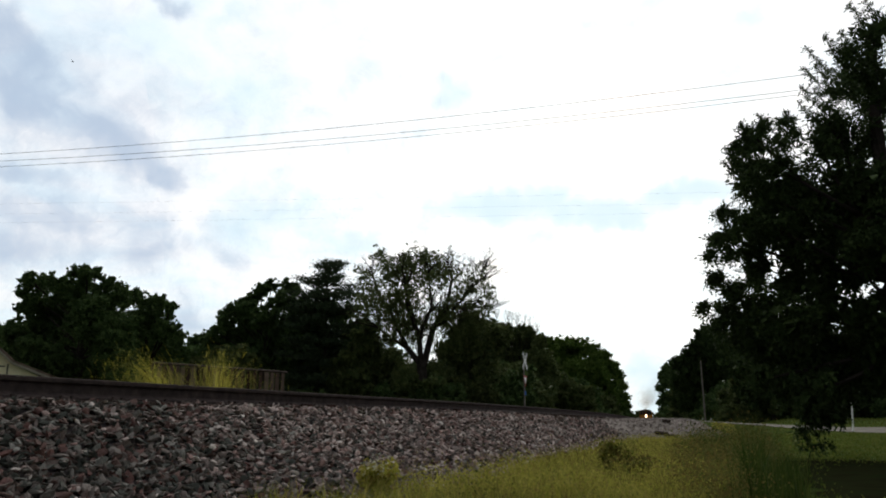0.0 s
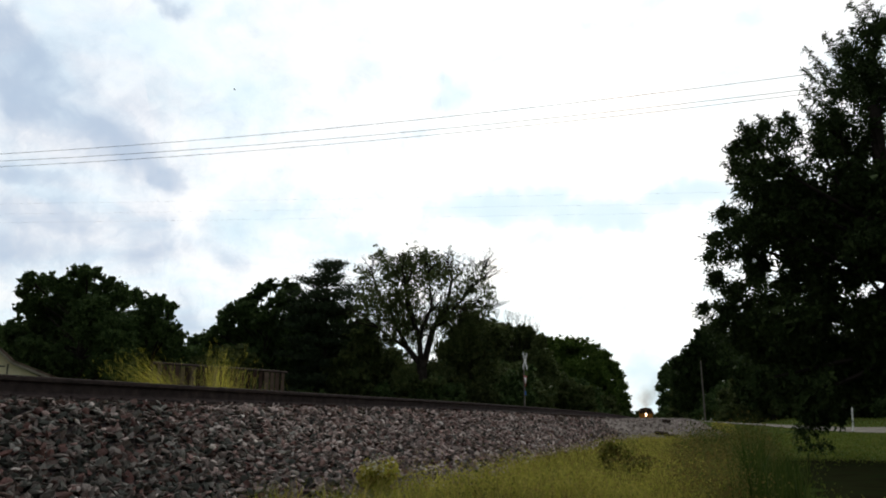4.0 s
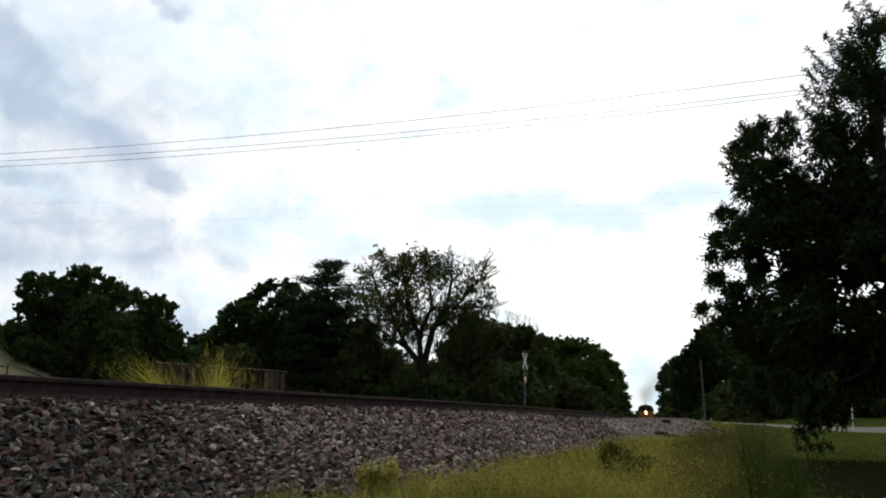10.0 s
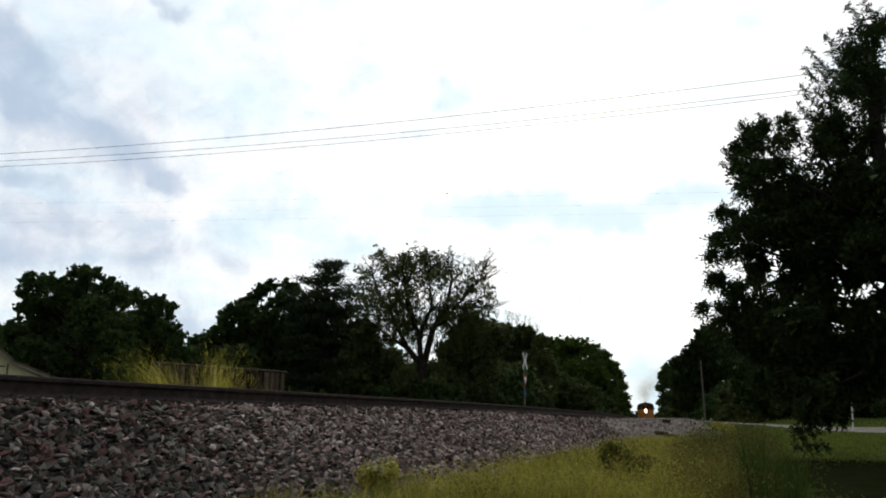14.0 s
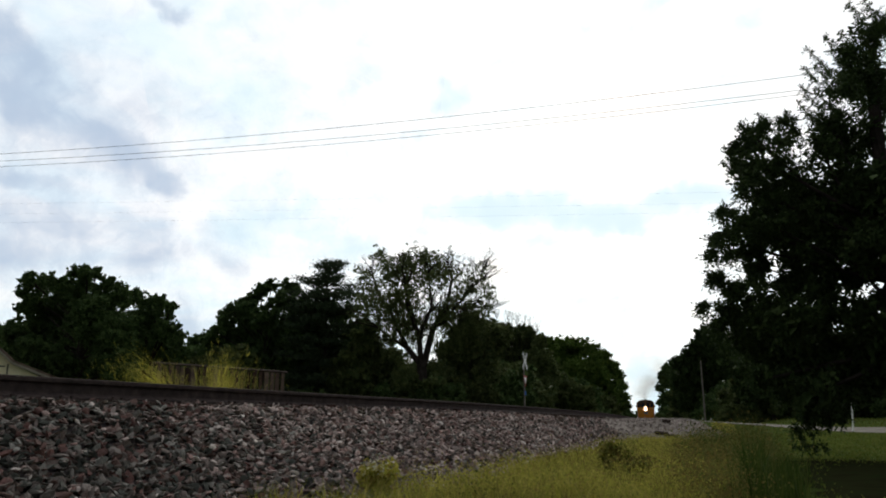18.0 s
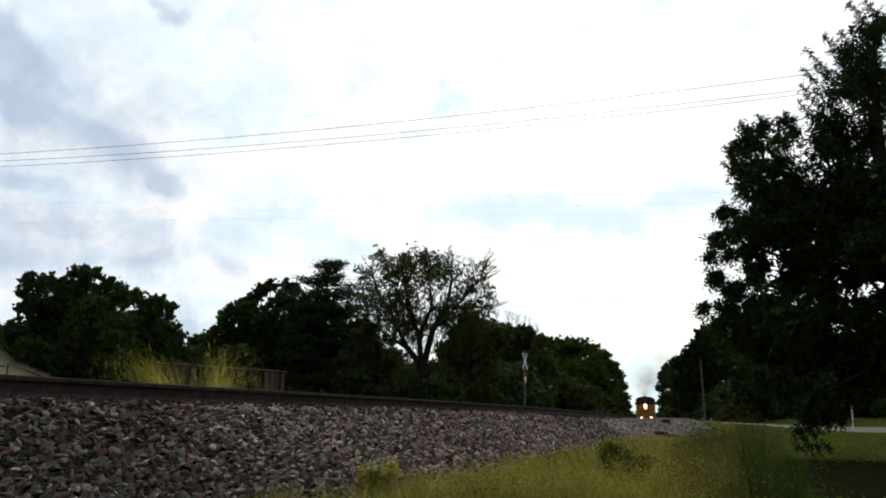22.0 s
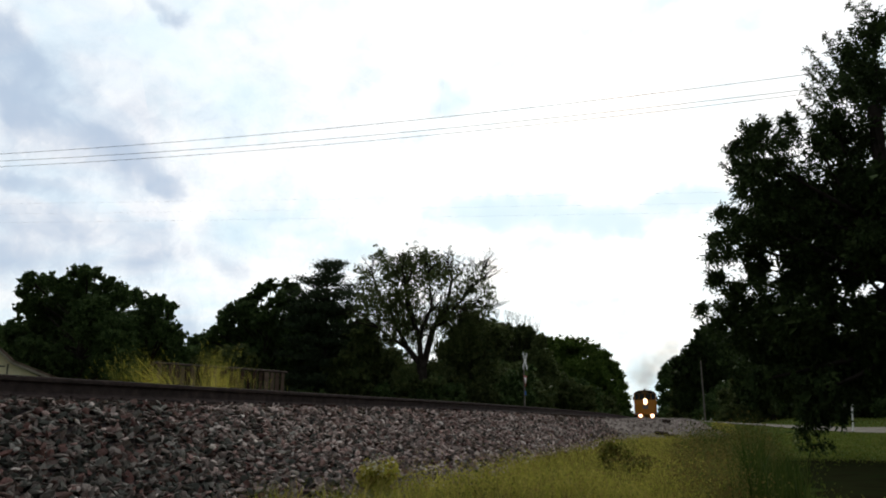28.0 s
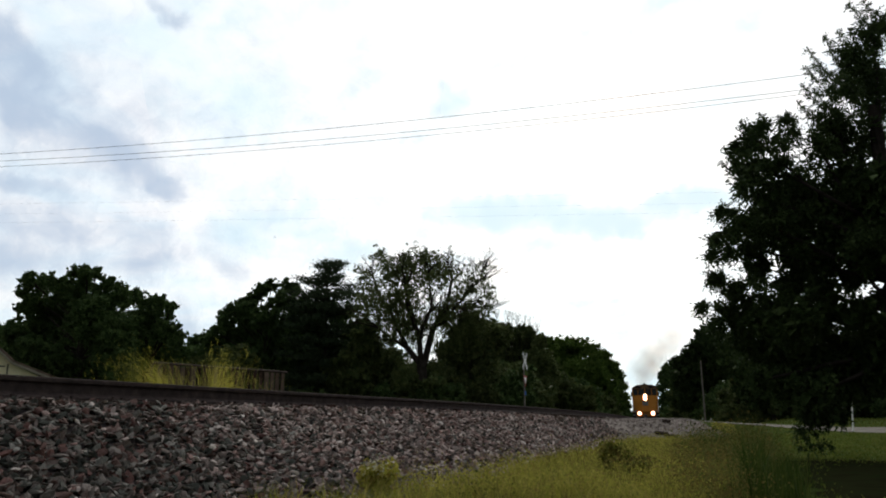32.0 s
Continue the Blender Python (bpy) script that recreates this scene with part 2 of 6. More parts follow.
def road_z(x, side):
    """Road height; side: -1 at the edge towards the camera, 1 at the far edge."""
    down = lerp(0.75, 0.05, sstep(-0.5, 13.0, x))
    west = lerp(0.75, 0.2, sstep(4, 16, -x))
    return np.where(x > -2, down, west) + 0.12 * side * sstep(1, 12, x) + 0.10 * sstep(1, 10, x)


def ground_z(x, y):
    x, y = np.asarray(x, float), np.asarray(y, float)
    z = -0.02 + 0.03 * np.sin(x * 0.9 + 1) * np.cos(y * 0.7)
    z = z + 0.78 * sstep(52, 78, y) * sstep(2, 12, x)
    # corridor of the track beyond the crossing
    lat = np.abs(x - RX(y))
    z = lerp(z, RZ(y) - 0.9, sstep(56, 75, y) * sstep(14, 5, lat))
    # roadside and crossing bank
    dy = y - road_mid(x)
    on = sstep(6.5, 3.2, np.abs(dy)) * sstep(-24, -18, x) * sstep(75, 55, x)
    z = lerp(z, road_z(x, np.clip(dy / 3.0, -1, 1)) - 0.05, on)
    return z


def pad_z(x, y):
    """The gravel bank beside the crossing."""
    x, y = np.asarray(x, float), np.asarray(y, float)
    up = sstep(24.0, 30.0, y - 1.5 * (np.clip(x, -3, 1.5) + 0.6))
    side = sstep(3.6, 1.4, x - 0.03 * (y - 30))
    return lerp(-0.05, 0.72, up * side) + 0.03 * np.sin(x * 2.1 + y * 0.8) * up


def bed_z(l, y):
    """Ballast height at lateral l to the right of the near rail."""
    base = RZ(y) - 0.235 - 0.05 * sstep(14, 24, y)
    s = np.where(l < 0.55, 0.015, 0.015 - 0.53 * (l - 0.55))
    return base + np.maximum(s, -0.95)


# ---- ground, road, track ----
def axis_steps(stops):
    out = []
    for a, b, step in stops:
        out += list(np.arange(a, b, step))
    return np.array(out + [stops[-1][1]])


def sheet(xs, ys, zf, name, material):
    X, Y = np.meshgrid(xs, ys)
    Z = zf(X, Y)
    V = np.stack([X, Y, Z], -1).reshape(-1, 3)
    n = len(xs)
    i, j = np.meshgrid(np.arange(n - 1), np.arange(len(ys) - 1))
    a = (j * n + i).ravel()
    Q = np.stack([a, a + 1, a + n + 1, a + n], -1)
    me = np_mesh(name, V, Q, material)
    me.polygons.foreach_set("use_smooth", [True] * len(me.polygons))
    return me


def build_ground():
    xs = axis_steps([(-4000, -400, 600), (-400, -60, 20), (-60, -16, 2.0), (-16, 20, 0.5), (20, 60, 2.0), (60, 400, 20), (400, 4000, 600)])
    ys = axis_steps([(-4000, -200, 600), (-200, -10, 10), (-10, 70, 0.5), (70, 130, 2), (130, 400, 10), (400, 4000, 600)])
    tagged(part("ground", sheet(xs, ys, ground_z, "ground", M_GROUND)), "grassy ground of mown lawn and rough verge", "ground", kind="structure")
    xs = axis_steps([(-24, -6, 1.0), (-6, 20, 0.5), (20, 70, 1.5)])
    V, Q = [], []
    for i, x in enumerate(xs):
        for k, s in enumerate((-1.0, -0.5, 0.0, 0.5, 1.0)):
            w = 3.0 + 0.12 * math.sin(x * 1.7 + s)
            V.append((x, float(road_mid(x)) + s * w, float(road_z(x, s)) + 0.015 - 0.03 * abs(s)))
            if i and k:
                b = i * 5 + k
                Q.append((b - 6, b - 1, b, b - 5))
    tagged(part("road", np_mesh("road", V, Q, M_ROAD)), "narrow pale worn asphalt road over the level crossing", "road", kind="structure")
    xs, ys = axis_steps([(-4.0, 4.6, 0.2)]), axis_steps([(23.5, 46, 0.25)])
    tagged(part("gravel_bank", sheet(xs, ys, pad_z, "gravel_bank", M_PAD)), "pale crushed gravel bank beside the level crossing", "gravel", kind="structure")
    # dark sheet just over the lawn, painted as the walnut's shade
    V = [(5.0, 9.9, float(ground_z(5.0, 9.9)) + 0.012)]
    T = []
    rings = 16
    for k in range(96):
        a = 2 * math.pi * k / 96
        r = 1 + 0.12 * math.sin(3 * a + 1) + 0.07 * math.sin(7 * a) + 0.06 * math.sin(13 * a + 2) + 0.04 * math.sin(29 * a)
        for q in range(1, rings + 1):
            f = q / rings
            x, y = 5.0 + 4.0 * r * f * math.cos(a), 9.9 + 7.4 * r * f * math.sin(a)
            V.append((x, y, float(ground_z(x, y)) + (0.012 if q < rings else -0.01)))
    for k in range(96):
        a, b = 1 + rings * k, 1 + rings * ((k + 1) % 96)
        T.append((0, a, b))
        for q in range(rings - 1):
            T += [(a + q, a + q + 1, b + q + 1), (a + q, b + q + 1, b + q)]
    tagged(part("bare_earth", np_mesh("bare_earth", V, T, M_TREE_SHADE, True)), "dark sheet that paints the tree's shade onto the lawn", "earth", kind="structure")
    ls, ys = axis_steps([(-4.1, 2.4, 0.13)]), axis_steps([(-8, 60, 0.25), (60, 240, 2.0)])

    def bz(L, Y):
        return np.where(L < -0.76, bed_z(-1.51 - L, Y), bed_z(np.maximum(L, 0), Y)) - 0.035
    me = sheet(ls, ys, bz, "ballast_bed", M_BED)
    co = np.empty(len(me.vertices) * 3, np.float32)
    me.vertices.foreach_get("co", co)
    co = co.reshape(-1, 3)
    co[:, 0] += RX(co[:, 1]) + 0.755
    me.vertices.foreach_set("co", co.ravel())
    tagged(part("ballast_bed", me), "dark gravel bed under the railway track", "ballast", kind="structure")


build_ground()

ICO = bmesh.new()
bmesh.ops.create_icosphere(ICO, subdivisions=1, radius=1.0)
ICO_V = np.array([tuple(v.co) for v in ICO.verts], np.float32)
ICO_T = np.array([[v.index for v in f.verts] for f in ICO.faces], np.int32)
ICO.free()


def rotations(rng, n, flat=1.0):
    q = rng.normal(size=(n, 4)) * np.array((1, flat, flat, 1))
    q /= np.linalg.norm(q, axis=1)[:, None]
    w, x, y, z = q.T
    return np.stack([1 - 2 * (y * y + z * z), 2 * (x * y - z * w), 2 * (x * z + y * w),
                     2 * (x * y + z * w), 1 - 2 * (x * x + z * z), 2 * (y * z - x * w),
                     2 * (x * z - y * w), 2 * (y * z + x * w), 1 - 2 * (x * x + y * y)], -1).reshape(n, 3, 3)


def stones(centres, sizes, seed):
    """Angular broken stones: vertices and triangles."""
    rng = np.random.default_rng(seed)
    n = len(centres)
    s = sizes[:, None, None] * 0.5
    V = ICO_V[None] * (1 + rng.uniform(-0.45, 0.32, (n, 12, 1)))
    V = V * np.stack([rng.uniform(1.15, 1.95, n), rng.uniform(0.8, 1.2, n), rng.uniform(0.27, 0.54, n)], -1)[:, None, :]
    V = np.einsum("nij,nkj->nki", rotations(rng, n, 0.3), V) * s + centres[:, None, :]
    T = (ICO_T[None] + (np.arange(n) * 12)[:, None, None]).reshape(-1, 3)
    return V.reshape(-1, 3), T


def build_ballast():
    rng = np.random.default_rng(11)
    chunks = []
    for y0, y1, step, size, seed in ((0.8, 9.0, 0.037, 0.052, 1), (9.0, 20.0, 0.052, 0.064, 2), (20.0, 52.0, 0.075, 0.072, 3)):
        n = int((y1 - y0) * 2.4 / step ** 2)
        y = rng.uniform(y0, y1, n)
        l = rng.uniform(0.07, 2.35, n)
        z = bed_z(l, y) + rng.uniform(-0.02, 0.018, n)
        C = np.stack([RX(y) + 0.755 + l, y, z], -1)
        S = size * rng.uniform(0.65, 1.4, n)
        # share of paler stones rises up to y 9 and drops past y 16
        paler = rng.random(n) < 0.10 + 0.66 * sstep(4.0, 9, y) - 0.24 * sstep(16, 24, y)
        for k, sel in enumerate((~paler, paler)):
            chunks.append(stones(C[sel], S[sel], seed + 10 * k))
    n = 9000
    y = rng.uniform(-7.5, 0.9, n)
    l = rng.uniform(0.07, 2.35, n)
    behind = stones(np.stack([RX(y) + 0.755 + l, y, bed_z(l, y) + rng.uniform(-0.02, 0.018, n)], -1), 0.075 * rng.uniform(0.7, 1.4, n), 6)
    # crest between and beyond the rails
    n = 10000
    y = rng.uniform(-7, 24, n)
    l = np.where(rng.random(n) < 0.5, rng.uniform(-1.4, -0.08, n), rng.uniform(-3.3, -1.6, n))
    z = np.where(l > -1.5, RZ(y) - 0.225, bed_z(-1.51 - l, y)) + rng.uniform(-0.03, 0.01, n)
    chunks.append(stones(np.stack([RX(y) + 0.755 + l, y, z], -1), 0.07 * rng.uniform(0.7, 1.3, n), 5))
    V, T = join_np(chunks[::2] + [behind])
    tagged(part("ballast", np_mesh("ballast", V, T, M_STONE)), "dark mauve and grey broken stone ballast of the bank", "ballast", kind="stuff")
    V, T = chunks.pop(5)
    tagged(part("ballast", np_mesh("ballast", V, T, M_STONE_PALER)), "greyish pink ballast near the level crossing", "ballast", kind="stuff")
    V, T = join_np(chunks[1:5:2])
    tagged(part("ballast", np_mesh("ballast", V, T, M_STONE_PALER)), "pale pinkish broken stone ballast further up the line", "ballast", kind="stuff")
    # gravel of the crossing bank
    n = 22000
    y, x = rng.uniform(24.2, 45.5, n), rng.uniform(-3.6, 4.2, n)
    keep = pad_z(x, y) > 0.02
    x, y = x[keep], y[keep]
    C = np.stack([x, y, pad_z(x, y) + rng.uniform(-0.02, 0.02, len(x))], -1)
    V, T = stones(C, 0.065 * rng.uniform(0.5, 1.5, len(x)), 8)
    tagged(part("gravel", np_mesh("gravel", V, T, M_STONE_PALE)), "pale loose gravel on the bank beside the crossing", "gravel", kind="stuff")
    # single stones lying on the bank, nearest
    bank = empty("ballast_shoulder", label="loose broken stones on the face of the railway bank", category="ballast", kind="structure")
    shapes = []
    for k in range(12):
        V, T = stones(np.zeros((1, 3)), np.array([1.0]), 100 + k)
        shapes.append(np_mesh("stone", V, T, M_STONE_ONE))
    for k in range(280):
        y, l = rng.uniform(2.0, 5.6), rng.uniform(0.8, 2.0)
        s = rng.uniform(0.04, 0.066)
        z = float(bed_z(np.array(l), np.array(y))) + 0.022
        ob = part("stone", shapes[k % 12], None, bank)
        ob.matrix_basis = pose(rail_x(y) + 0.755 + l, y, z, rng.uniform(0, 360), rng.uniform(0, 360), rng.uniform(0, 360)) @ Matrix.Diagonal((s, s, s, 1))


M_STONE_PALE = mat("pale_gravel_stone", [(0.180, 0.152, 0.135), (0.246, 0.205, 0.180), (0.303, 0.258, 0.230), (0.369, 0.328, 0.291)], 0.9, 30, 0.5, 90, island=True)
build_ballast()

RAIL_SECTION = [(-0.076, 0), (0.076, 0), (0.076, 0.011), (0.022, 0.028), (0.009, 0.045), (0.009, 0.118), (0.036, 0.130), (0.0375, 0.158),
                (0.030, 0.168), (-0.030, 0.168), (-0.0375, 0.158), (-0.036, 0.130), (-0.009, 0.118), (-0.009, 0.045), (-0.022, 0.028), (-0.076, 0.011)]


def build_track():
    track = empty("railway_track", label="single railway track of rusty steel rails on ballast", category="railway track", kind="structure")
    ys = list(np.arange(-10, 60, 0.5)) + list(np.arange(60, 241, 2.5))
    k = len(RAIL_SECTION)
    for side in (0.755, -0.755):
        V, T = [], []
        for i, y in enumerate(ys):
            x0, z0 = rail_x(y) + side, rail_z(y) - 0.168
            V += [(x0 + u, y, z0 + w) for u, w in RAIL_SECTION]
            if i:
                for j in range(k):
                    a, b = (i - 1) * k + j, (i - 1) * k + (j + 1) % k
                    T += [(a, b, b + k, a + k)]
        part("rail", np_mesh("rail", V, T, M_RAIL), None, track, "brown rusty steel rail")
        V, T = [], []
        for i, y in enumerate(ys):
            x0, z0 = rail_x(y) + side, rail_z(y) + 0.001
            V += [(x0 - 0.026, y, z0), (x0 + 0.026, y, z0)]
            if i:
                T.append((2 * i - 2, 2 * i - 1, 2 * i + 1, 2 * i))
        part("running_surface", np_mesh("running_surface", V, T, M_RAILTOP), None, track, "worn bright rail top")
    tie = box((-1.3, -0.115, -0.18), (1.3, 0.115, 0.0), 0.012)
    me = bpy.data.meshes.new("tie")
    tie.to_mesh(me)
    tie.free()
    me.materials.append(M_TIE)
    pb = box((-0.18, -0.09, 0.0), (0.18, 0.09, 0.016), 0.004)
    for a in (-0.13, 0.13):
        for b in (-0.06, 0.06):
            add_box(pb, (a - 0.012, b - 0.012, 0.01), (a + 0.012, b + 0.012, 0.04))
    plate = bpy.data.meshes.new("tie_plate")
    pb.to_mesh(plate)
    pb.free()
    plate.materials.append(M_RAIL)
    rng = random.Random(4)
    y = -6.0
    while y < 60:
        at = pose(rail_x(y), y, rail_z(y) - 0.186, 0, 0, rng.uniform(-1, 1))
        t = part("tie", me, None, track, at=at)
        if y < 30:
            for s in (0.755, -0.755):
                part("tie_plate", plate, None, t, at=(s, 0, 0.0))
        y += 0.54


build_track()


# ---- trees ----
def blades(P, height, width, lean, seed, wind=(0, 0)):
    """Bent tapering blades rooted at P. height, width: arrays or numbers."""
    rng = np.random.default_rng(seed)
    n = len(P)
    h = np.broadcast_to(height, n) * rng.uniform(0.6, 1.25, n)
    w = np.broadcast_to(width, n) * rng.uniform(0.7, 1.3, n)
    a = rng.uniform(0, 2 * math.pi, n)
    side = np.stack([np.cos(a), np.sin(a), np.zeros(n)], -1)
    b = rng.uniform(0, 2 * math.pi, n)
    k = lean * rng.uniform(0.2, 1.2, n)
    d = np.stack([np.cos(b) * k + wind[0], np.sin(b) * k + wind[1], np.zeros(n)], -1) * h[:, None]
    up = np.array((0, 0, 1.0))
    mid = P + d * 0.3 + up * (h * 0.55)[:, None]
    tip = P + d + up * (h * (1 - 0.25 * k))[:, None]
    s = side * w[:, None] * 0.5
    V = np.stack([P - s, P + s, mid - s * 0.8, mid + s * 0.8, tip], 1).reshape(-1, 3)
    i = np.arange(n, dtype=np.int32) * 5
    T = np.concatenate([np.stack([i, i + 1, i + 3], -1), np.stack([i, i + 3, i + 2], -1), np.stack([i + 2, i + 3, i + 4], -1)])
    return V, T


def knobbed(lobes, seed, n=14, size=0.32, core=0.84, wisps=7):
    """Each lobe broken up into a core and smaller knobs of foliage round it."""
    rng = random.Random(seed * 7 + 1)
    out = []
    for x, y, z, r in lobes:
        out.append((x, y, z, r * core))
        for _ in range(n):
            d = Vector((rng.gauss(0, 1), rng.gauss(0, 1), rng.gauss(0.15, 1))).normalized() * r * rng.uniform(0.66, 1.0)
            out.append((x + d.x, y + d.y, z + d.z, r * size * rng.uniform(0.6, 1.15)))
        for _ in range(wisps):
            d = Vector((rng.gauss(0, 1), rng.gauss(0, 1), rng.gauss(0.3, 1))).normalized() * r * rng.uniform(0.95, 1.22)
            out.append((x + d.x, y + d.y, z + d.z, r * 0.13 * rng.uniform(0.6, 1.4)))
    return out


def leaf_cloud(lobes, leaf, cover, seed, gap=0.0, droop=0.3, spray=0.28, centre=(0, 0, 0), inner=0.0):
    """Leaves gathered in sprays over a set of lobes (x, y, z, r). Vertices and triangles, two to a leaf."""
    rng = np.random.default_rng(seed)
    out = []
    sizes = []
    for x, y, z, r in lobes:
        area = leaf * leaf * 0.30
        n = int(cover * math.pi * r * r / area)
        k = max(6, int(n / 26))
        d = rng.normal(size=(k, 3))
        d /= np.linalg.norm(d, axis=1)[:, None]
        rad = r * rng.uniform(0.25, 1.0, k) ** 0.6 * (1 + 0.22 * np.sin(d[:, 0] * 5 + seed) * np.sin(d[:, 2] * 6 + 2 * seed))
        if gap:
            keep = (np.sin(d[:, 0] * 4.1 + seed * 1.7) + np.sin(d[:, 2] * 4.7 + seed) + np.sin(d[:, 1] * 5.0)) > -3 + 3.2 * gap
            d, rad = d[keep], rad[keep]
            k = len(rad)
        c = np.array((x, y, z)) + d * rad[:, None] * np.array((1, 1, 0.92))
        m = max(4, n // max(k, 1))
        s = spray * min(r, r ** 0.5) * rng.uniform(0.6, 1.3, (k, 1, 1))
        p = c[:, None, :] + np.clip(rng.normal(size=(k, m, 3)), -1.5, 1.5) * s * np.array((0.7, 0.7, 0.6)) + d[:, None, :] * rng.uniform(-0.8, 0.7, (k, m, 1)) * s
        p = p.reshape(-1, 3)
        out.append(p)
        sizes.append(np.full(len(p), leaf))
        if inner:
            k = int(inner * math.pi * r * r / (area * 6.0))
            d = rng.normal(size=(k, 3))
            d *= (0.78 * r * rng.random(k) ** 0.45 / np.linalg.norm(d, axis=1))[:, None]
            out.append(np.array((x, y, z)) + d)
            sizes.append(np.full(k, leaf * 2.45))
    p = np.concatenate(out)
    size = np.concatenate(sizes)
    n = len(p)
    R = rotations(rng, n)
    u = R[:, :, 0] * 1.0
    u[:, 2] -= droop
    u /= np.linalg.norm(u, axis=1)[:, None]
    v = np.cross(u, R[:, :, 1])
    v /= np.linalg.norm(v, axis=1)[:, None] + 1e-6
    s = size[:, None] * rng.uniform(0.6, 1.35, (n, 1))
    w = np.cross(u, v)
    a = p - u * s * 0.5
    b = p + v * s * 0.27 + w * s * 0.08
    c = p + u * s * 0.55
    e = p - v * s * 0.27 + w * s * 0.08
    V = np.stack([a, b, c, e], 1).reshape(-1, 3) - np.array(centre)
    i = np.arange(n, dtype=np.int32) * 4
    T = np.concatenate([np.stack([i, i + 1, i + 2], -1), np.stack([i, i + 2, i + 3], -1)])
    return V, T


def compound_leaves(lobes, leaf, cover, seed, centre=(0, 0, 0), droop=0.45, reach=0.26):
    """Feathered leaves: paired leaflets along a drooping stalk, pointing out of each lobe (x, y, z, r)."""
    rng = np.random.default_rng(seed)
    P, D = [], []
    for x, y, z, r in lobes:
        n = max(5, int(cover * math.pi * r * r / (leaf * leaf * 2.4)))
        d = rng.normal(size=(n, 3))
        d /= np.linalg.norm(d, axis=1)[:, None]
        P.append(np.array((x, y, z)) + d * (r * rng.random(n) ** 0.55 - 0.35 * reach)[:, None])
        D.append(d)
    P, D = np.concatenate(P), np.concatenate(D)
    n = len(P)
    D = D + rng.normal(size=(n, 3)) * 0.35
    D[:, 2] -= droop * rng.uniform(0.2, 1.4, n)
    D /= np.linalg.norm(D, axis=1)[:, None]
    side = np.cross(D, rng.normal(size=(n, 3)))
    side /= np.linalg.norm(side, axis=1)[:, None] + 1e-6
    L = reach * rng.uniform(0.6, 1.25, n)
    V = []
    for k in range(9):
        f, s = (k // 2 + 0.6) / 4.6, (1 if k % 2 else -1) * (k < 8)
        c = P + D * (L * f)[:, None]
        c[:, 2] -= 0.3 * L * f * f
        u = D * (0.55 if s else 1.0) + side * s * 0.85 + rng.normal(size=(n, 3)) * 0.22
        u[:, 2] -= 0.3
        u /= np.linalg.norm(u, axis=1)[:, None]
        w = np.cross(u, rng.normal(size=(n, 3)))
        w /= np.linalg.norm(w, axis=1)[:, None] + 1e-6
        q = (leaf * rng.uniform(0.75, 1.25, n))[:, None]
        V += [c, c + u * q * 0.45 + w * q * 0.2, c + u * q, c + u * q * 0.45 - w * q * 0.2]
    V = np.stack(V, 1).reshape(-1, 3) - np.array(centre)
    i = np.arange(n * 9, dtype=np.int32) * 4
    return V, np.concatenate([np.stack([i, i + 1, i + 2], -1), np.stack([i, i + 2, i + 3], -1)])


def limb_set(rng, lobes, top, r0, base=(0, 0, 0)):
    """A trunk and a limb to each lobe."""
    base = Vector(base)
    t = Vector(top)
    pts = [base + (t - base) * f + Vector((rng.uniform(-1, 1), rng.uniform(-1, 1), 0)) * r0 * 0.5 * (0 < f < 1) for f in (0, 0.08, 0.35, 0.7, 1.0)]
    trunk = tube_np(pts, [r0 * 1.5, r0 * 1.1, r0 * 0.9, r0 * 0.75, r0 * 0.4], 9)
    limbs = []
    for x, y, z, r in lobes:
        e = Vector((x, y, z))
        f = rng.uniform(0.45, 0.9)
        s = base + (t - base) * min(f, max(0.3, 0.8 * (z - base.z) / max(0.1, t.z - base.z)))
        mid = s.lerp(e, 0.5) + Vector((rng.uniform(-0.2, 0.2), rng.uniform(-0.2, 0.2), rng.uniform(-0.25, 0.1))) * r
        limbs.append(tube_np([s, mid, e], [r0 * 0.26, r0 * 0.17, r0 * 0.06], 5))
        for _ in range(4):
            d = Vector((rng.uniform(-1, 1), rng.uniform(-1, 1), rng.uniform(-0.4, 1))).normalized() * r * 0.8
            limbs.append(tube_np([mid.lerp(e, 0.6), e.lerp(e + d, 0.5), e + d], [r0 * 0.07, r0 * 0.05, r0 * 0.012], 4))
    return trunk, limbs


def tree(name, base, lobes, leaf, cover, material, label, category="tree", r0=0.22, gap=0.0, seed=1, gz=None, droop=0.3, spray=0.28, group="", inner=3.0):
    rng = random.Random(seed)
    g = float(ground_z(base[0], base[1])) - 0.05 if gz is None else gz
    thing = empty(name, (base[0], base[1], g), label=label, category=category, group=group)
    loc = [(x, y, z - g, r) for x, y, z, r in lobes]
    zt = max(l[2] for l in loc)
    trunk, limbs = limb_set(rng, loc, (0.1, 0, zt * 0.72), r0)
    part("trunk", np_mesh("trunk", *trunk, M_BARK), None, thing)
    part("branchwork", np_mesh("branchwork", *join_np(limbs), M_BARK), None, thing)
    tagged(part("crown", np_mesh("crown", *leaf_cloud(knobbed(loc, seed), leaf, cover * 0.75, seed, gap, droop, spray, inner=inner), material), None, thing), kind="stuff")
    return thing


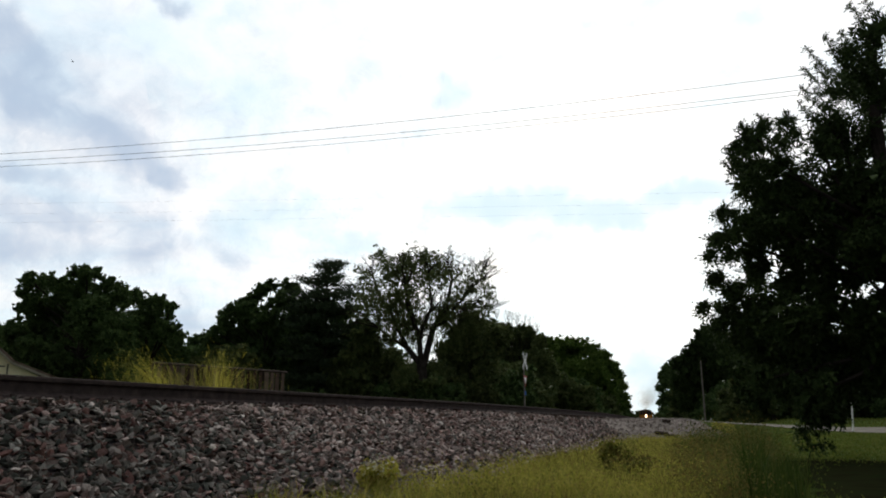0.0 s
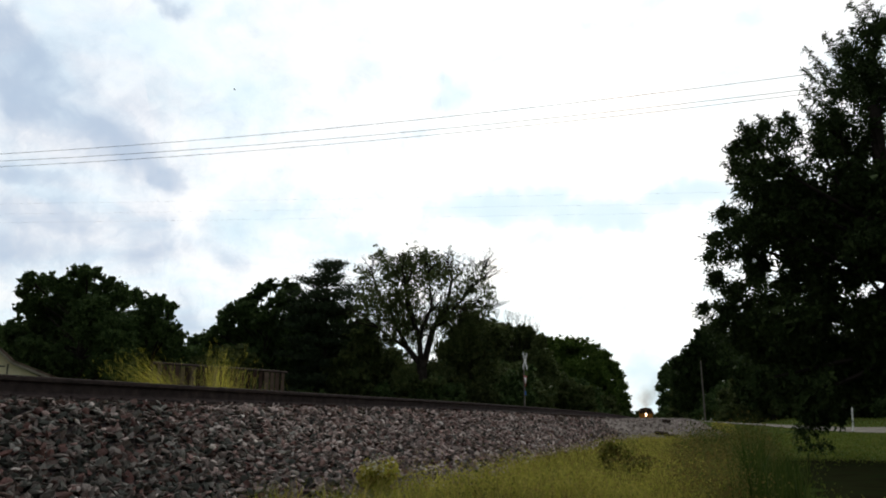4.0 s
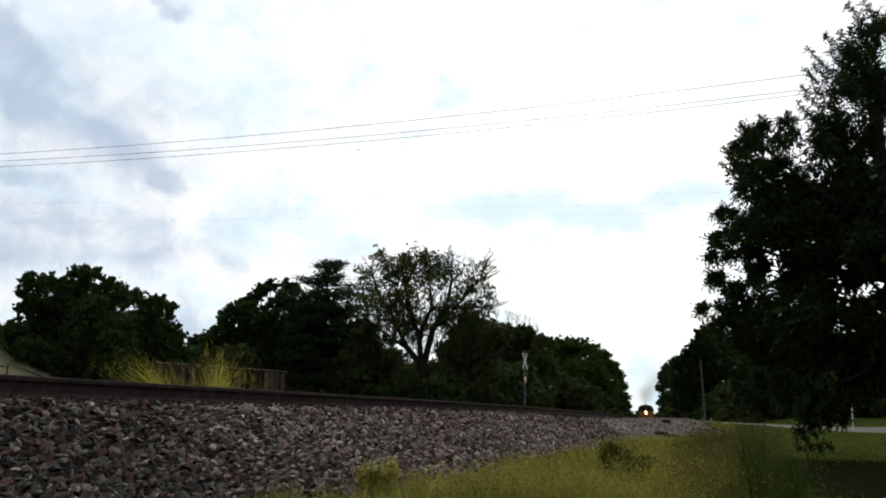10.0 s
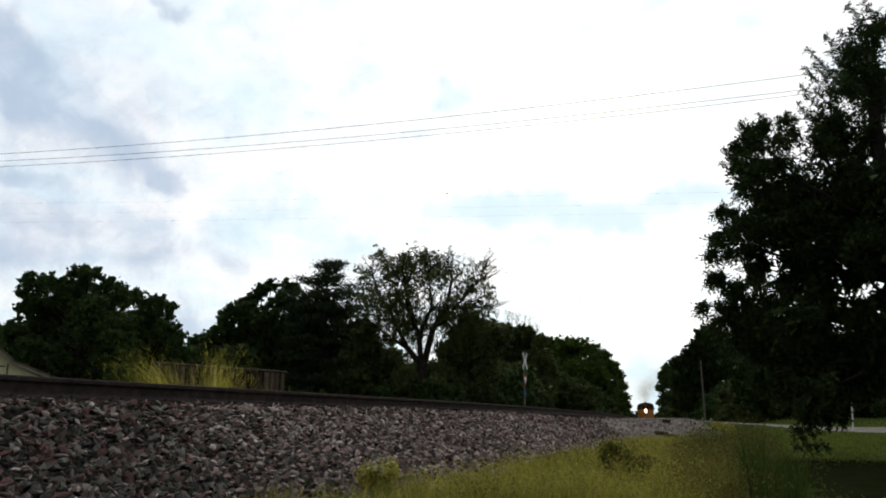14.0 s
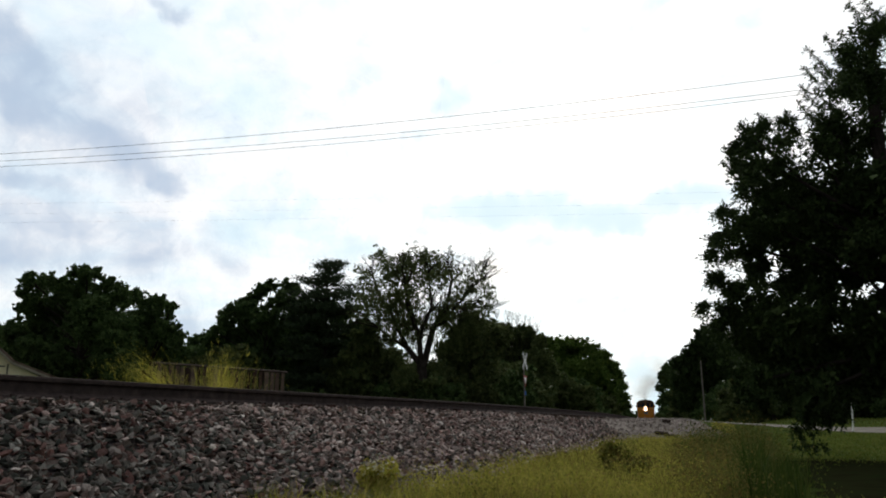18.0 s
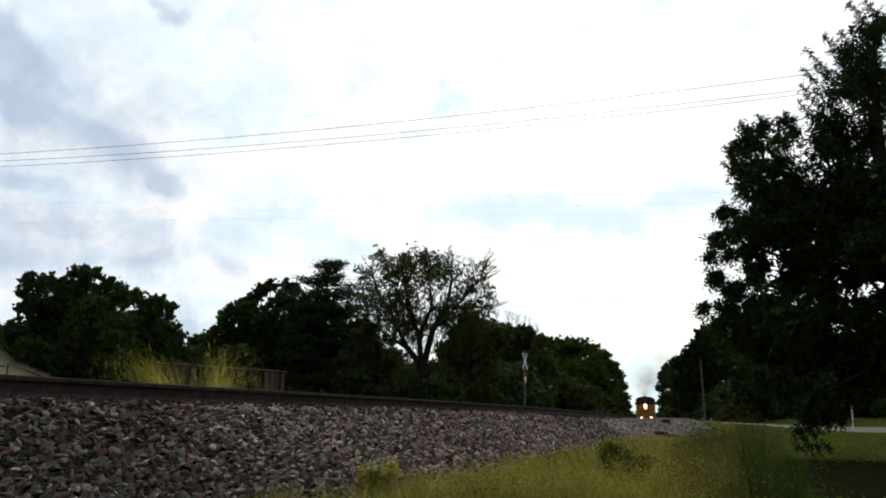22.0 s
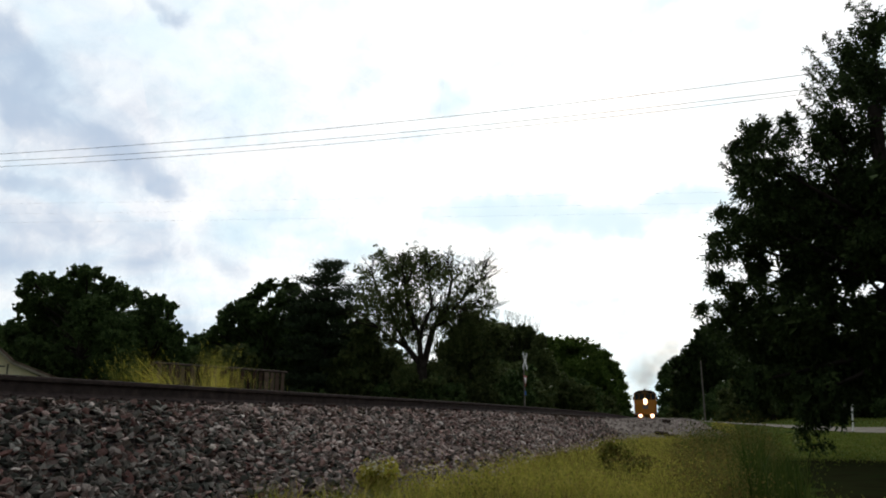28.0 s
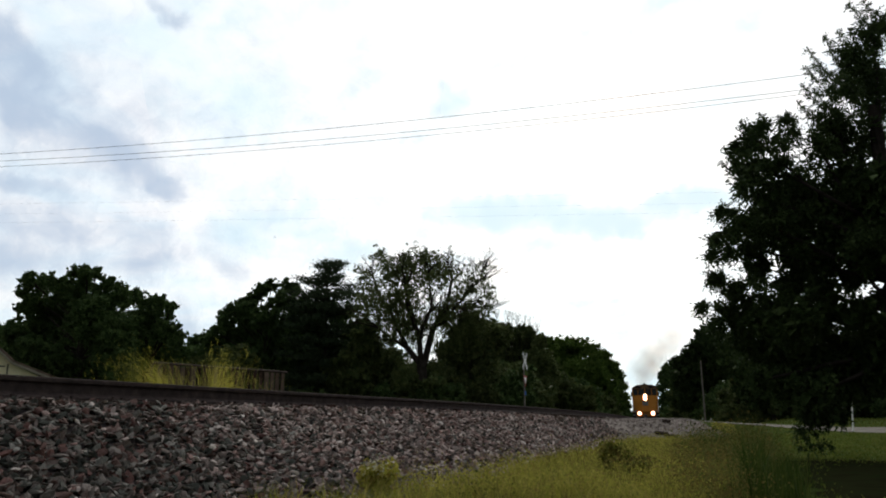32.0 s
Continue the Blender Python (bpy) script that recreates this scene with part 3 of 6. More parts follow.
OAK_A = [(-3.1, -1.33, 8.95, 0.51), (-3.77, -0.84, 8.2, 0.52), (-5.61, 0.96, 7.65, 0.39), (-3.49, 0.26, 8.89, 0.7), (-1.42, -1.3, 8.81, 0.44), (-3.1, -0.21, 7.57, 1.11), (-3.45, -0.07, 6.21, 1.04), (-0.58, -1.09, 8.03, 0.87), (-1.5, 0.75, 9.64, 0.53), (0.97, -1.24, 9.23, 0.47), (0.88, -0.35, 9.33, 0.41), (-0.37, 0.05, 8.37, 1.1), (1.6, -0.22, 8.76, 0.44), (1.51, 0.28, 7.81, 1.09), (1.84, 0.76, 8.43, 0.48), (-2.82, 1.46, 7.08, 1.6), (1.28, -0.69, 6.17, 1.66), (-2.13, 0.48, 5.03, 1.38), (-5.4, 0.63, 5.99, 0.85), (2.7, -0.66, 5.31, 1.48), (-2.02, -1.6, 4.35, 1.12), (-0.86, 1.52, 4.22, 1.57), (3.05, -0.65, 3.67, 1.3), (-0.83, -0.6, 3.58, 1.33)]
OAK_B = [(-2.19, 0.92, 8.51, 0.56), (-1.61, 0.92, 8.72, 0.49), (-0.01, 0.05, 8.15, 0.51), (1.31, -0.64, 7.93, 0.46), (2.45, -1.34, 7.54, 0.38), (0.12, -0.35, 7.15, 1.01), (-0.59, -0.27, 6.63, 1.08), (2.05, -1.36, 5.98, 0.76), (2.81, -1.35, 6.23, 0.38), (1.37, 1.5, 6.04, 0.41), (0.29, 0.46, 5.06, 1.16), (-0.66, -0.8, 4.98, 1.24), (2.37, -0.2, 4.78, 0.78), (0.47, 1.42, 7.36, 0.33), (-0.95, 1.19, 3.87, 1.32), (1.24, 1.03, 3.83, 1.09)]
FAR_A = [(-1.3, 0.01, 9.45, 1.4), (-0.73, 0.5, 10.11, 1.02), (-2.53, -0.57, 8.8, 1.92), (-1.91, 0.63, 7.01, 2.55), (-3.7, -0.16, 6.37, 2.55)]
FAR_B = [(0.02, -1.01, 8.57, 1.28), (0.1, 0.45, 9.58, 0.89), (-1.22, 0.06, 6.96, 2.23), (1.81, -0.34, 6.88, 2.23), (1.36, -1.56, 4.4, 2.23)]
ASH = [(-4.18, 1.11, 8.39, 0.47), (-2.38, -0.64, 8.44, 0.54), (-2.26, 0.31, 9.12, 0.51), (-1.72, 0.83, 9.34, 0.51), (-0.78, 0.65, 10.18, 0.55), (-0.27, 1.25, 10.6, 0.51), (0.98, 1.08, 10.48, 0.55), (1.6, 1.25, 10.18, 0.55), (1.82, -1.42, 9.01, 0.72), (-1.23, -0.19, 8.13, 1.08), (-2.88, -0.05, 7.36, 0.92), (-3.03, -1.3, 6.82, 0.61), (1.04, -1.48, 7.69, 1.12), (1.8, 0.99, 8.6, 1.26), (-2.5, 1.45, 6.67, 1.49), (0.15, 0.85, 6.33, 1.67), (3.07, -0.55, 6.33, 1.53), (-3.37, 0.62, 5.56, 1.26), (-0.36, -0.6, 4.79, 1.22), (1.89, 0.72, 4.44, 1.23), (-3.88, -0.66, 6.29, 0.5), (-4.97, 0.85, 5.61, 0.6), (3.41, 1.46, 8.19, 1.26), (3.96, 1.46, 5.68, 1.45), (-1.31, 1.15, 9.85, 0.6)]
BUSH_A = [(0.19, 0.26, 5.69, 1.41), (0.65, 1.32, 4.61, 1.56), (-0.27, 0.51, 3.81, 1.76), (1.43, 1.47, 3.46, 1.41), (-1.1, 0.63, 2.7, 1.41), (-1.91, 0.56, 3.46, 1.17), (0.57, 0.51, 2.3, 1.17)]
BUSH_B = [(0.24, -0.87, 6.25, 1.51), (1.37, 1.3, 6.25, 1.43), (-1.01, 1.02, 5.09, 1.51), (0.49, 1.59, 4.71, 1.99), (-1.15, -0.11, 3.09, 1.51), (0.64, 0.78, 2.72, 1.59), (-2.08, -1.08, 2.31, 1.04)]
ELM_ROW = [(-4.33, 0.33, 10.51, 1.59), (-2.27, -0.35, 10.07, 1.19), (-0.71, -2.03, 9.91, 0.98), (0.32, -0.76, 9.89, 0.93), (1.25, 0.61, 9.95, 0.82), (2.69, -2.39, 8.99, 0.72), (-3.37, 1.87, 7.77, 2.57), (-0.12, 1.77, 7.69, 2.41), (2.43, -2.28, 6.73, 1.8), (-2.06, 1.51, 4.57, 2.53), (1.54, -1.58, 4.11, 2.41), (-5.15, 0.98, 7.1, 2.23), (-4.59, -1.72, 3.86, 2.45), (3.21, 0.96, 5.72, 1.74), (-8.1, 2.29, 6.6, 2.28), (-8.14, 2.42, 4.04, 2.27), (1.7, 0.82, 9.08, 1.13)]
THICKET = [(-3.3, -0.6, 8.14, 0.91), (-3.04, 1.07, 7.15, 1.19), (-0.98, -0.75, 5.92, 0.98), (-2.77, -0.77, 4.82, 1.47), (-0.31, -0.36, 4.4, 1.38), (1.16, -0.65, 3.64, 1.2), (-2.38, 0.41, 8.75, 0.51), (-4.52, -0.92, 6.48, 1.24), (-1.74, 0.95, 7.65, 0.51)]
BACKWOOD = [(-9.62, 0.73, 6.37, 1.41), (-7.03, 0.71, 6.54, 1.59), (-4.44, 0.62, 6.47, 1.57), (-1.45, -0.48, 6.31, 1.52), (-7.1, -0.85, 4.82, 1.81), (-4.48, 0.89, 4.66, 1.84), (-1.22, 0.23, 4.8, 1.8), (1.66, -0.99, 5.1, 1.66), (-11.73, 0.82, 5.48, 1.42)]
WALNUT_FILL = [(-1.48, 0.96, 6.65, 0.34), (-1.51, 0.72, 5.98, 0.37), (-1.14, 0.71, 5.5, 0.51), (-0.49, 1.04, 5.22, 0.64), (-1.45, 0.93, 4.88, 0.47), (-0.93, 0.79, 4.56, 0.54), (-1.92, 1.0, 4.73, 0.21), (-1.73, 0.81, 4.23, 0.18), (-2.02, 0.87, 3.39, 0.27), (-1.48, 0.88, 3.99, 0.32), (-1.72, 1.08, 2.8, 0.46), (0.15, 1.06, 4.8, 0.7), (0.87, 0.81, 4.94, 0.69), (0.28, 0.81, 6.63, 0.37), (1.1, 0.87, 7.88, 0.49), (-0.89, 0.7, 3.92, 0.31), (-0.53, 0.82, 2.26, 0.58), (0.27, 1.08, 1.8, 0.52), (0.26, 1.04, 3.56, 0.31), (0.83, 0.91, 3.8, 0.28), (0.82, 0.89, 3.18, 0.3), (-0.01, 1.08, 3.85, 0.26)]
BACKOAK = [(-8.6, 0.66, 6.48, 1.46), (-5.32, -0.28, 6.85, 1.67), (-3.46, 0.41, 7.04, 1.76), (-1.35, 0.72, 6.85, 1.58), (1.4, 0.28, 6.16, 1.22), (3.4, 0.1, 5.85, 0.96), (-7.23, 0.52, 4.75, 1.69), (-3.69, 0.43, 4.68, 1.87), (0.52, -0.07, 4.45, 1.61), (-10.05, 0.14, 5.62, 1.11)]
DOME = [(-6.26, 2.07, 14.38, 2.25), (-3.6, -2.03, 14.73, 1.86), (-1.86, 0.35, 14.69, 1.88), (0.16, -0.79, 14.1, 1.86), (2.11, -1.71, 12.9, 1.84), (3.7, -0.69, 11.77, 1.74), (4.89, -0.43, 10.26, 1.62), (5.83, 0.67, 8.59, 1.41), (6.68, 1.42, 6.8, 1.19), (7.22, -2.91, 4.86, 0.95), (7.31, -1.48, 3.24, 0.85), (-4.02, 0.62, 10.14, 4.2), (0.53, -2.5, 9.35, 4.08), (2.73, 2.99, 6.36, 3.31), (-2.17, 1.99, 4.2, 3.86), (5.31, -2.78, 3.84, 2.11), (-5.79, 0.41, 5.8, 3.85), (-2.85, 0.66, 12.31, 2.77), (5.03, -2.96, 6.33, 2.01), (5.84, -1.93, 4.59, 1.38), (2.55, -2.01, 8.08, 3.21), (3.73, -0.23, 3.59, 2.58)]
RIGHT_FAR = [(-1.71, -0.6, 9.43, 1.2), (-2.15, 1.3, 7.38, 1.09), (-0.71, -1.32, 11.03, 1.43), (-0.32, -2.5, 8.49, 1.89), (-0.93, 2.82, 5.74, 1.7), (-1.99, 0.38, 4.5, 1.08), (0.07, 0.87, 3.91, 2.64), (1.61, 0.46, 10.39, 2.65), (3.07, -0.15, 6.8, 3.57), (-2.03, -2.27, 2.71, 0.94)]
RIGHT_MID = [(-5.06, -0.35, 8.0, 0.85), (-4.1, 1.87, 8.83, 0.95), (-3.24, -0.99, 9.29, 1.0), (-2.2, -1.94, 10.26, 1.06), (-1.01, -0.83, 11.71, 1.23), (0.34, 0.96, 12.32, 1.56), (-4.3, 1.24, 6.24, 1.72), (-2.28, 0.17, 7.3, 2.31), (-0.09, -0.83, 8.34, 2.66), (-3.72, 1.83, 3.18, 2.33), (-1.08, 1.88, 3.93, 3.1), (2.09, -0.28, 9.85, 3.44), (2.45, -0.4, 5.32, 3.77), (-1.83, 0.5, 9.23, 1.24), (-2.61, 0.94, 8.35, 1.56)]
RIGHT_NEAR_A = [(-0.19, 2.69, 6.62, 3.28), (-1.2, 1.38, 3.11, 2.34), (2.58, -0.06, 6.37, 3.28), (1.25, 0.15, 2.78, 2.34), (2.46, 0.74, 9.28, 2.93)]
RIGHT_NEAR_B = [(-0.76, 0.68, 6.2, 3.34), (2.33, 1.18, 6.17, 3.34), (-2.58, -0.44, 2.69, 2.11), (0.87, 0.74, 2.7, 2.33), (5.28, 4.04, 3.57, 3.34), (4.02, 1.08, 8.3, 3.34)]
WALNUT_LOBES = [(1.12, 0.32, 8.8, 0.46), (0.79, 0.27, 7.97, 0.55), (1.09, 0.62, 7.38, 0.6), (0.14, -0.62, 7.21, 0.34), (0.08, 0.27, 6.89, 0.45), (0.65, 0.59, 6.45, 0.7), (-0.28, -0.03, 6.23, 0.42), (0.46, -0.23, 8.22, 0.21), (-1.52, 0.14, 6.66, 0.29), (-1.79, 0.32, 6.46, 0.24), (-1.41, -0.54, 6.6, 0.17), (-1.16, -0.55, 6.27, 0.21), (-1.87, 0.19, 6.07, 0.18), (-1.6, -0.64, 5.74, 0.34), (-1.17, -0.63, 5.64, 0.36), (-1.8, -0.25, 5.39, 0.26), (-1.41, -0.4, 5.14, 0.39), (-0.62, 0.39, 5.61, 0.45), (-2.07, 0.42, 5.06, 0.21), (-1.89, -0.46, 4.62, 0.32), (-1.37, -0.5, 4.49, 0.43), (-0.65, -0.18, 4.73, 0.48), (-0.85, 0.04, 6.94, 0.11), (-0.75, 0.06, 6.64, 0.17)]
WALNUT_EDGE = [(-2.25, 0.45, 5.14, 0.09), (-2.43, 0.27, 4.48, 0.19), (-2.57, -0.37, 4.03, 0.1), (-2.12, 0.33, 4.52, 0.24), (-1.71, 0.35, 4.26, 0.29), (-2.2, -0.15, 4.06, 0.12), (-2.4, 0.01, 3.59, 0.16), (-2.12, 0.1, 3.37, 0.26), (-2.54, -0.16, 3.6, 0.08), (-2.76, 0.12, 3.05, 0.11), (-2.44, 0.23, 3.02, 0.14), (-2.14, 0.36, 2.84, 0.31), (-1.73, -0.16, 3.45, 0.19), (-1.71, -0.07, 2.71, 0.34), (-2.5, 0.09, 2.68, 0.12), (-2.05, 0.48, 2.38, 0.35), (-1.71, 0.43, 3.86, 0.19), (-1.43, -0.44, 2.94, 0.38), (-1.85, 0.27, 3.11, 0.26), (-0.86, -0.34, 4.06, 0.18), (-1.58, -0.22, 4.46, 0.28)]
WALNUT_LOW = [(0.29, 0.44, 5.37, 0.71), (0.78, -0.1, 5.3, 0.57), (-0.58, 0.57, 4.0, 0.4), (-0.06, 0.32, 4.28, 0.58), (0.35, -0.65, 4.04, 0.54), (-0.97, 0.76, 3.51, 0.36), (-0.45, 0.42, 3.37, 0.49), (0.38, 0.46, 3.69, 0.3), (-1.23, -0.6, 2.58, 0.49), (-0.61, -0.08, 2.73, 0.39), (0.06, -0.21, 2.69, 0.38), (-1.5, 0.68, 2.09, 0.47), (-0.84, 0.23, 1.87, 0.56), (-0.04, 0.52, 1.99, 0.57), (0.42, -0.09, 2.04, 0.54), (-1.91, -0.44, 1.47, 0.27), (-1.33, 0.09, 1.37, 0.34), (-0.93, -0.7, 1.23, 0.4), (-0.3, 0.52, 1.32, 0.36), (0.44, 0.21, 1.54, 0.33), (-0.88, 0.41, 0.86, 0.14), (-0.71, -0.23, 0.81, 0.12), (-0.26, 0.75, 0.82, 0.1)]
# tips of the upright shoots: x, y, height
WALNUT_SHOOTS = [(0.54, -0.3, 9.22), (0.94, 0.0, 9.39), (0.47, 0.3, 8.91), (0.01, -0.15, 8.65), (-0.25, 0.15, 8.52), (-0.42, -0.3, 7.86), (-0.44, 0.0, 7.6), (-0.48, 0.3, 7.39), (0.13, -0.15, 8.28), (-0.13, 0.15, 8.12), (-0.31, -0.3, 7.39), (-0.84, 0.0, 7.05), (-1.29, 0.3, 7.17), (-1.76, -0.15, 6.85), (-2.08, 0.15, 6.46), (-2.18, -0.3, 5.96)]
# boughs outside the view, added to shade the lawn: x, y, height, radius
WALNUT_SHADE_BOUGHS = [(3.0, -3.0, 5.0, 1.7), (3.2, -5.8, 5.2, 1.7), (4.6, -1.0, 6.4, 1.9), (5.2, -4.2, 6.6, 1.9), (4.4, 2.2, 4.2, 1.9), (2.4, 3.2, 5.4, 1.8), (5.6, -6.8, 5.0, 1.8), (2.7, -1.8, 3.2, 1.1), (0.6, -8.0, 3.7, 1.4), (1.2, -6.0, 3.5, 1.4), (0.4, -10.2, 3.9, 1.3), (1.7, -4.2, 3.5, 1.4), (0.0, -12.4, 5.2, 1.6), (-1.4, -13.2, 5.4, 1.6), (2.4, -9.5, 4.4, 1.9)]


def build_cedar():
    """An eastern cedar: a straight stem with ragged level tiers."""
    bx, by = -21.6, 50.3
    g = float(ground_z(bx, by)) - 0.05
    thing = empty("cedar_tree", (bx, by, g), label="dark cedar with tiered ragged boughs", category="tree")
    rng = random.Random(23)
    top = 11.75 - g
    part("trunk", np_mesh("trunk", *tube_np([(0, 0, 0), (0.1, 0, 5), (0, 0, top)], [0.26, 0.17, 0.02], 8), M_BARK), None, thing)
    boughs, lobes, z = [], [(0, 0, top - 0.1, 0.16)], top - 0.35
    while z > 1.5:
        reach = min(3.2, 1.0 + (top - z) * 0.7)
        for k in range(7):
            a = rng.uniform(0, 6.283)
            r = reach * rng.uniform(0.45, 1.2)
            zb = z + rng.uniform(-0.35, 0.35)
            e = Vector((math.cos(a) * r, math.sin(a) * r, zb + 0.22 * r * rng.uniform(-0.4, 1.3)))
            boughs.append(tube_np([(0, 0, zb - 0.15), Vector((e.x * 0.5, e.y * 0.5, zb - 0.05)), e], [0.05, 0.035, 0.01], 4))
            f = 0.3
            while f <= 1.02:
                lobes.append((e.x * f, e.y * f, lerp(zb - 0.1, e.z, f), (0.26 if f < 0.9 else 0.17) * rng.uniform(0.7, 1.2)))
                f += 0.45 / max(r, 0.5)
        z -= rng.uniform(0.5, 0.75)
    part("branchwork", np_mesh("branchwork", *join_np(boughs), M_BARK), None, thing)
    # flat sprays of needles lying along the boughs
    nrng = np.random.default_rng(24)
    P = []
    for x, y, z, r in lobes:
        k = int(80 * r / 0.26)
        P.append(np.array((x, y, z)) + nrng.normal(size=(k, 3)) * np.array((1.25 * r, 1.25 * r, 0.45 * r)))
    P = np.concatenate(P)
    V, T = blades(P, 0.16, 0.07, 1.3, 25)
    tagged(part("crown", np_mesh("crown", V, T, M_CEDAR), None, thing), kind="stuff")


def build_trees():
    tree("oak_tree", (-32.46, 39.12), OAK_A, 0.155, 5.0, M_LEAF, "broad dark green oak with a ragged crown", seed=3, r0=0.3, gap=0.25)
    tree("oak_tree", (-30.48, 42.73), OAK_B, 0.155, 5.0, M_LEAF, "dark green oak beside a larger one", seed=5, r0=0.26, gap=0.2)
    tree("distant_tree", (-67.08, 70.45), FAR_A, 0.32, 4.0, M_LEAF, "distant hazy green tree behind the barn", seed=7)
    tree("distant_tree", (-46.96, 75.65), FAR_B, 0.32, 4.5, M_LEAF, "distant green tree in a gap of the woods", seed=8)
    tree("ash_tree", (-26.65, 50.95), ASH, 0.17, 5.0, M_LEAF, "rounded green ash tree at the wood's edge", seed=9, r0=0.25)
    build_cedar()
    tree("shrub", (-18.23, 49.0), BUSH_A, 0.2, 4.5, M_LEAF_OLIVE, "dense dark green undergrowth by the railway", "shrub", seed=14, r0=0.08)
    tree("shrub", (-11.57, 51.75), BUSH_B, 0.2, 4.5, M_LEAF_OLIVE, "dense dark green undergrowth by the railway", "shrub", seed=15, r0=0.08)
    tree("shrub", (-18.5, 53.0), THICKET, 0.2, 4.5, M_LEAF, "tall dark thicket between the cedar and the elm", "shrub", seed=12, r0=0.1)
    tree("thicket_tree", (-24.0, 57.0), BACKWOOD, 0.24, 5.0, M_LEAF, "dark dense trees deeper in the wood", seed=13, r0=0.15)
    tree("thicket_tree", (-36.0, 48.0), BACKOAK, 0.24, 5.0, M_LEAF, "dark dense trees behind the oaks", seed=11, r0=0.15)
    tree("elm_tree", (-13.24, 84.37), ELM_ROW, 0.24, 5.0, M_LEAF_OLIVE, "olive green elms along the railway line", seed=16, r0=0.3)
    tree("cottonwood_tree", (-10.83, 152.13), DOME, 0.36, 5.0, M_LEAF_LIGHT, "tall domed green tree beside the railway", seed=17, r0=0.4, spray=0.5)
    tree("hedgerow_tree", (5.48, 177.01), RIGHT_FAR, 0.36, 5.0, M_LEAF, "dark green tree far along the railway", seed=18, r0=0.3)
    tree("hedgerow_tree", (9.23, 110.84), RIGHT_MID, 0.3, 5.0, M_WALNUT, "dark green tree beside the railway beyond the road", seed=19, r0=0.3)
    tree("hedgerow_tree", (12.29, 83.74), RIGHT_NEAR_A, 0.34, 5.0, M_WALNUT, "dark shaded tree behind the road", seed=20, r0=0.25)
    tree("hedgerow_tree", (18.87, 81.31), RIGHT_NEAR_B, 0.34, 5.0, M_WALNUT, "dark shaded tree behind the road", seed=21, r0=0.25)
    for i, (x, y, n, h, r, leaf) in enumerate(UNDERGROWTH):
        rng = random.Random(300 + i)
        lobes = [(rng.uniform(-n, n), rng.uniform(-1.2, 1.2), float(ground_z(x, y)) + h * rng.uniform(0.25, 1.0), r * rng.uniform(0.7, 1.2)) for _ in range(int(4 + 2.2 * n))]
        tree("shrub", (x, y), lobes, leaf, 4.5, (M_LEAF_OLIVE, M_LEAF)[i % 2], "dense dark green undergrowth below the trees", "shrub", seed=320 + i, r0=0.07)
    rng = random.Random(355)
    lobes = [(rng.uniform(-22, 22), rng.uniform(-3, 3), rng.uniform(-1.5, 1.9), rng.uniform(1.6, 2.8)) for _ in range(46)]
    tree("distant_wood", (0.0, 300.0), lobes, 0.6, 4.0, M_LEAF_OLIVE, "low dark belt of distant woods across the line", "woods", seed=356, r0=0.2, gz=-2.3)


# x, y, half width, height, lobe radius, leaf
UNDERGROWTH = [(-36, 42, 5, 2.2, 1.5, 0.2), (-25, 47, 4, 2.4, 1.5, 0.2), (-19, 52, 5, 3.0, 1.6, 0.2), (-13, 54, 4, 3.0, 1.6, 0.2), (-9.5, 60, 2.2, 3.5, 1.6, 0.24), (-50, 66, 9, 3.5, 2.4, 0.3), (-34, 72, 9, 4.5, 2.6, 0.3),
               (-20, 74, 7, 4.5, 2.6, 0.3), (-9.5, 92, 2.5, 5.0, 2.2, 0.3), (-8.0, 118, 2.2, 5.5, 2.2, 0.4), (-7.2, 140, 1.6, 5.0, 2.0, 0.45), (-5.0, 190, 1.0, 5.5, 1.7, 0.45), (7.0, 128, 2.0, 5.0, 2.2, 0.4), (6.5, 160, 1.8, 5.0, 2.0, 0.45), (6.2, 205, 1.4, 5.0, 2.0, 0.5),
               (9.5, 97, 2.4, 3.0, 2.0, 0.34), (14, 88, 4, 3.0, 2.0, 0.32), (22, 86, 5, 3.5, 2.2, 0.32), (30, 84, 5, 5.0, 2.6, 0.34), (20, 98, 6, 3.5, 2.4, 0.36), (34, 96, 8, 4.5, 2.8, 0.36), (11, 100, 3, 3.0, 1.8, 0.36), (-24, 60, 6, 3.0, 2.0, 0.26), (-42, 52, 6, 3.0, 2.0, 0.26), (16.5, 82.5, 3.5, 1.2, 1.0, 0.3), (24, 81, 4, 1.4, 1.1, 0.3), (11, 85, 3, 1.2, 1.0, 0.3), (-13.6, 46.4, 2.6, 2.4, 0.9, 0.18), (-13.0, 45.6, 1.6, 2.9, 0.7, 0.16), (-33.5, 44.5, 4.0, 3.4, 1.4, 0.22), (-28.5, 46.0, 3.0, 4.4, 1.3, 0.22)]
build_trees()

ELM_LIMBS = [[(0, 0, 0.0), (0.02, 0, 2.59), (-0.1, -0.03, 4.03)],
             [(-0.12, -0.03, 4.03), (-1.17, 0.22, 5.16), (-2.06, 0.5, 6.89), (-3.26, 0.19, 8.98), (-3.6, -0.42, 10.62)],
             [(-0.12, -0.03, 3.85), (-0.07, -0.64, 5.79), (-0.68, -1.21, 7.74), (-0.89, -1.47, 9.73)],
             [(0.05, 0.01, 4.03), (0.47, 0.53, 6.26), (1.27, 1.16, 8.0), (1.64, 1.25, 9.72), (1.3, 1.14, 11.0)],
             [(0.47, 0.53, 6.26), (1.92, 0.08, 7.46), (3.1, -0.08, 8.6), (3.8, 0.05, 9.5), (4.1, 0.13, 10.3)]]
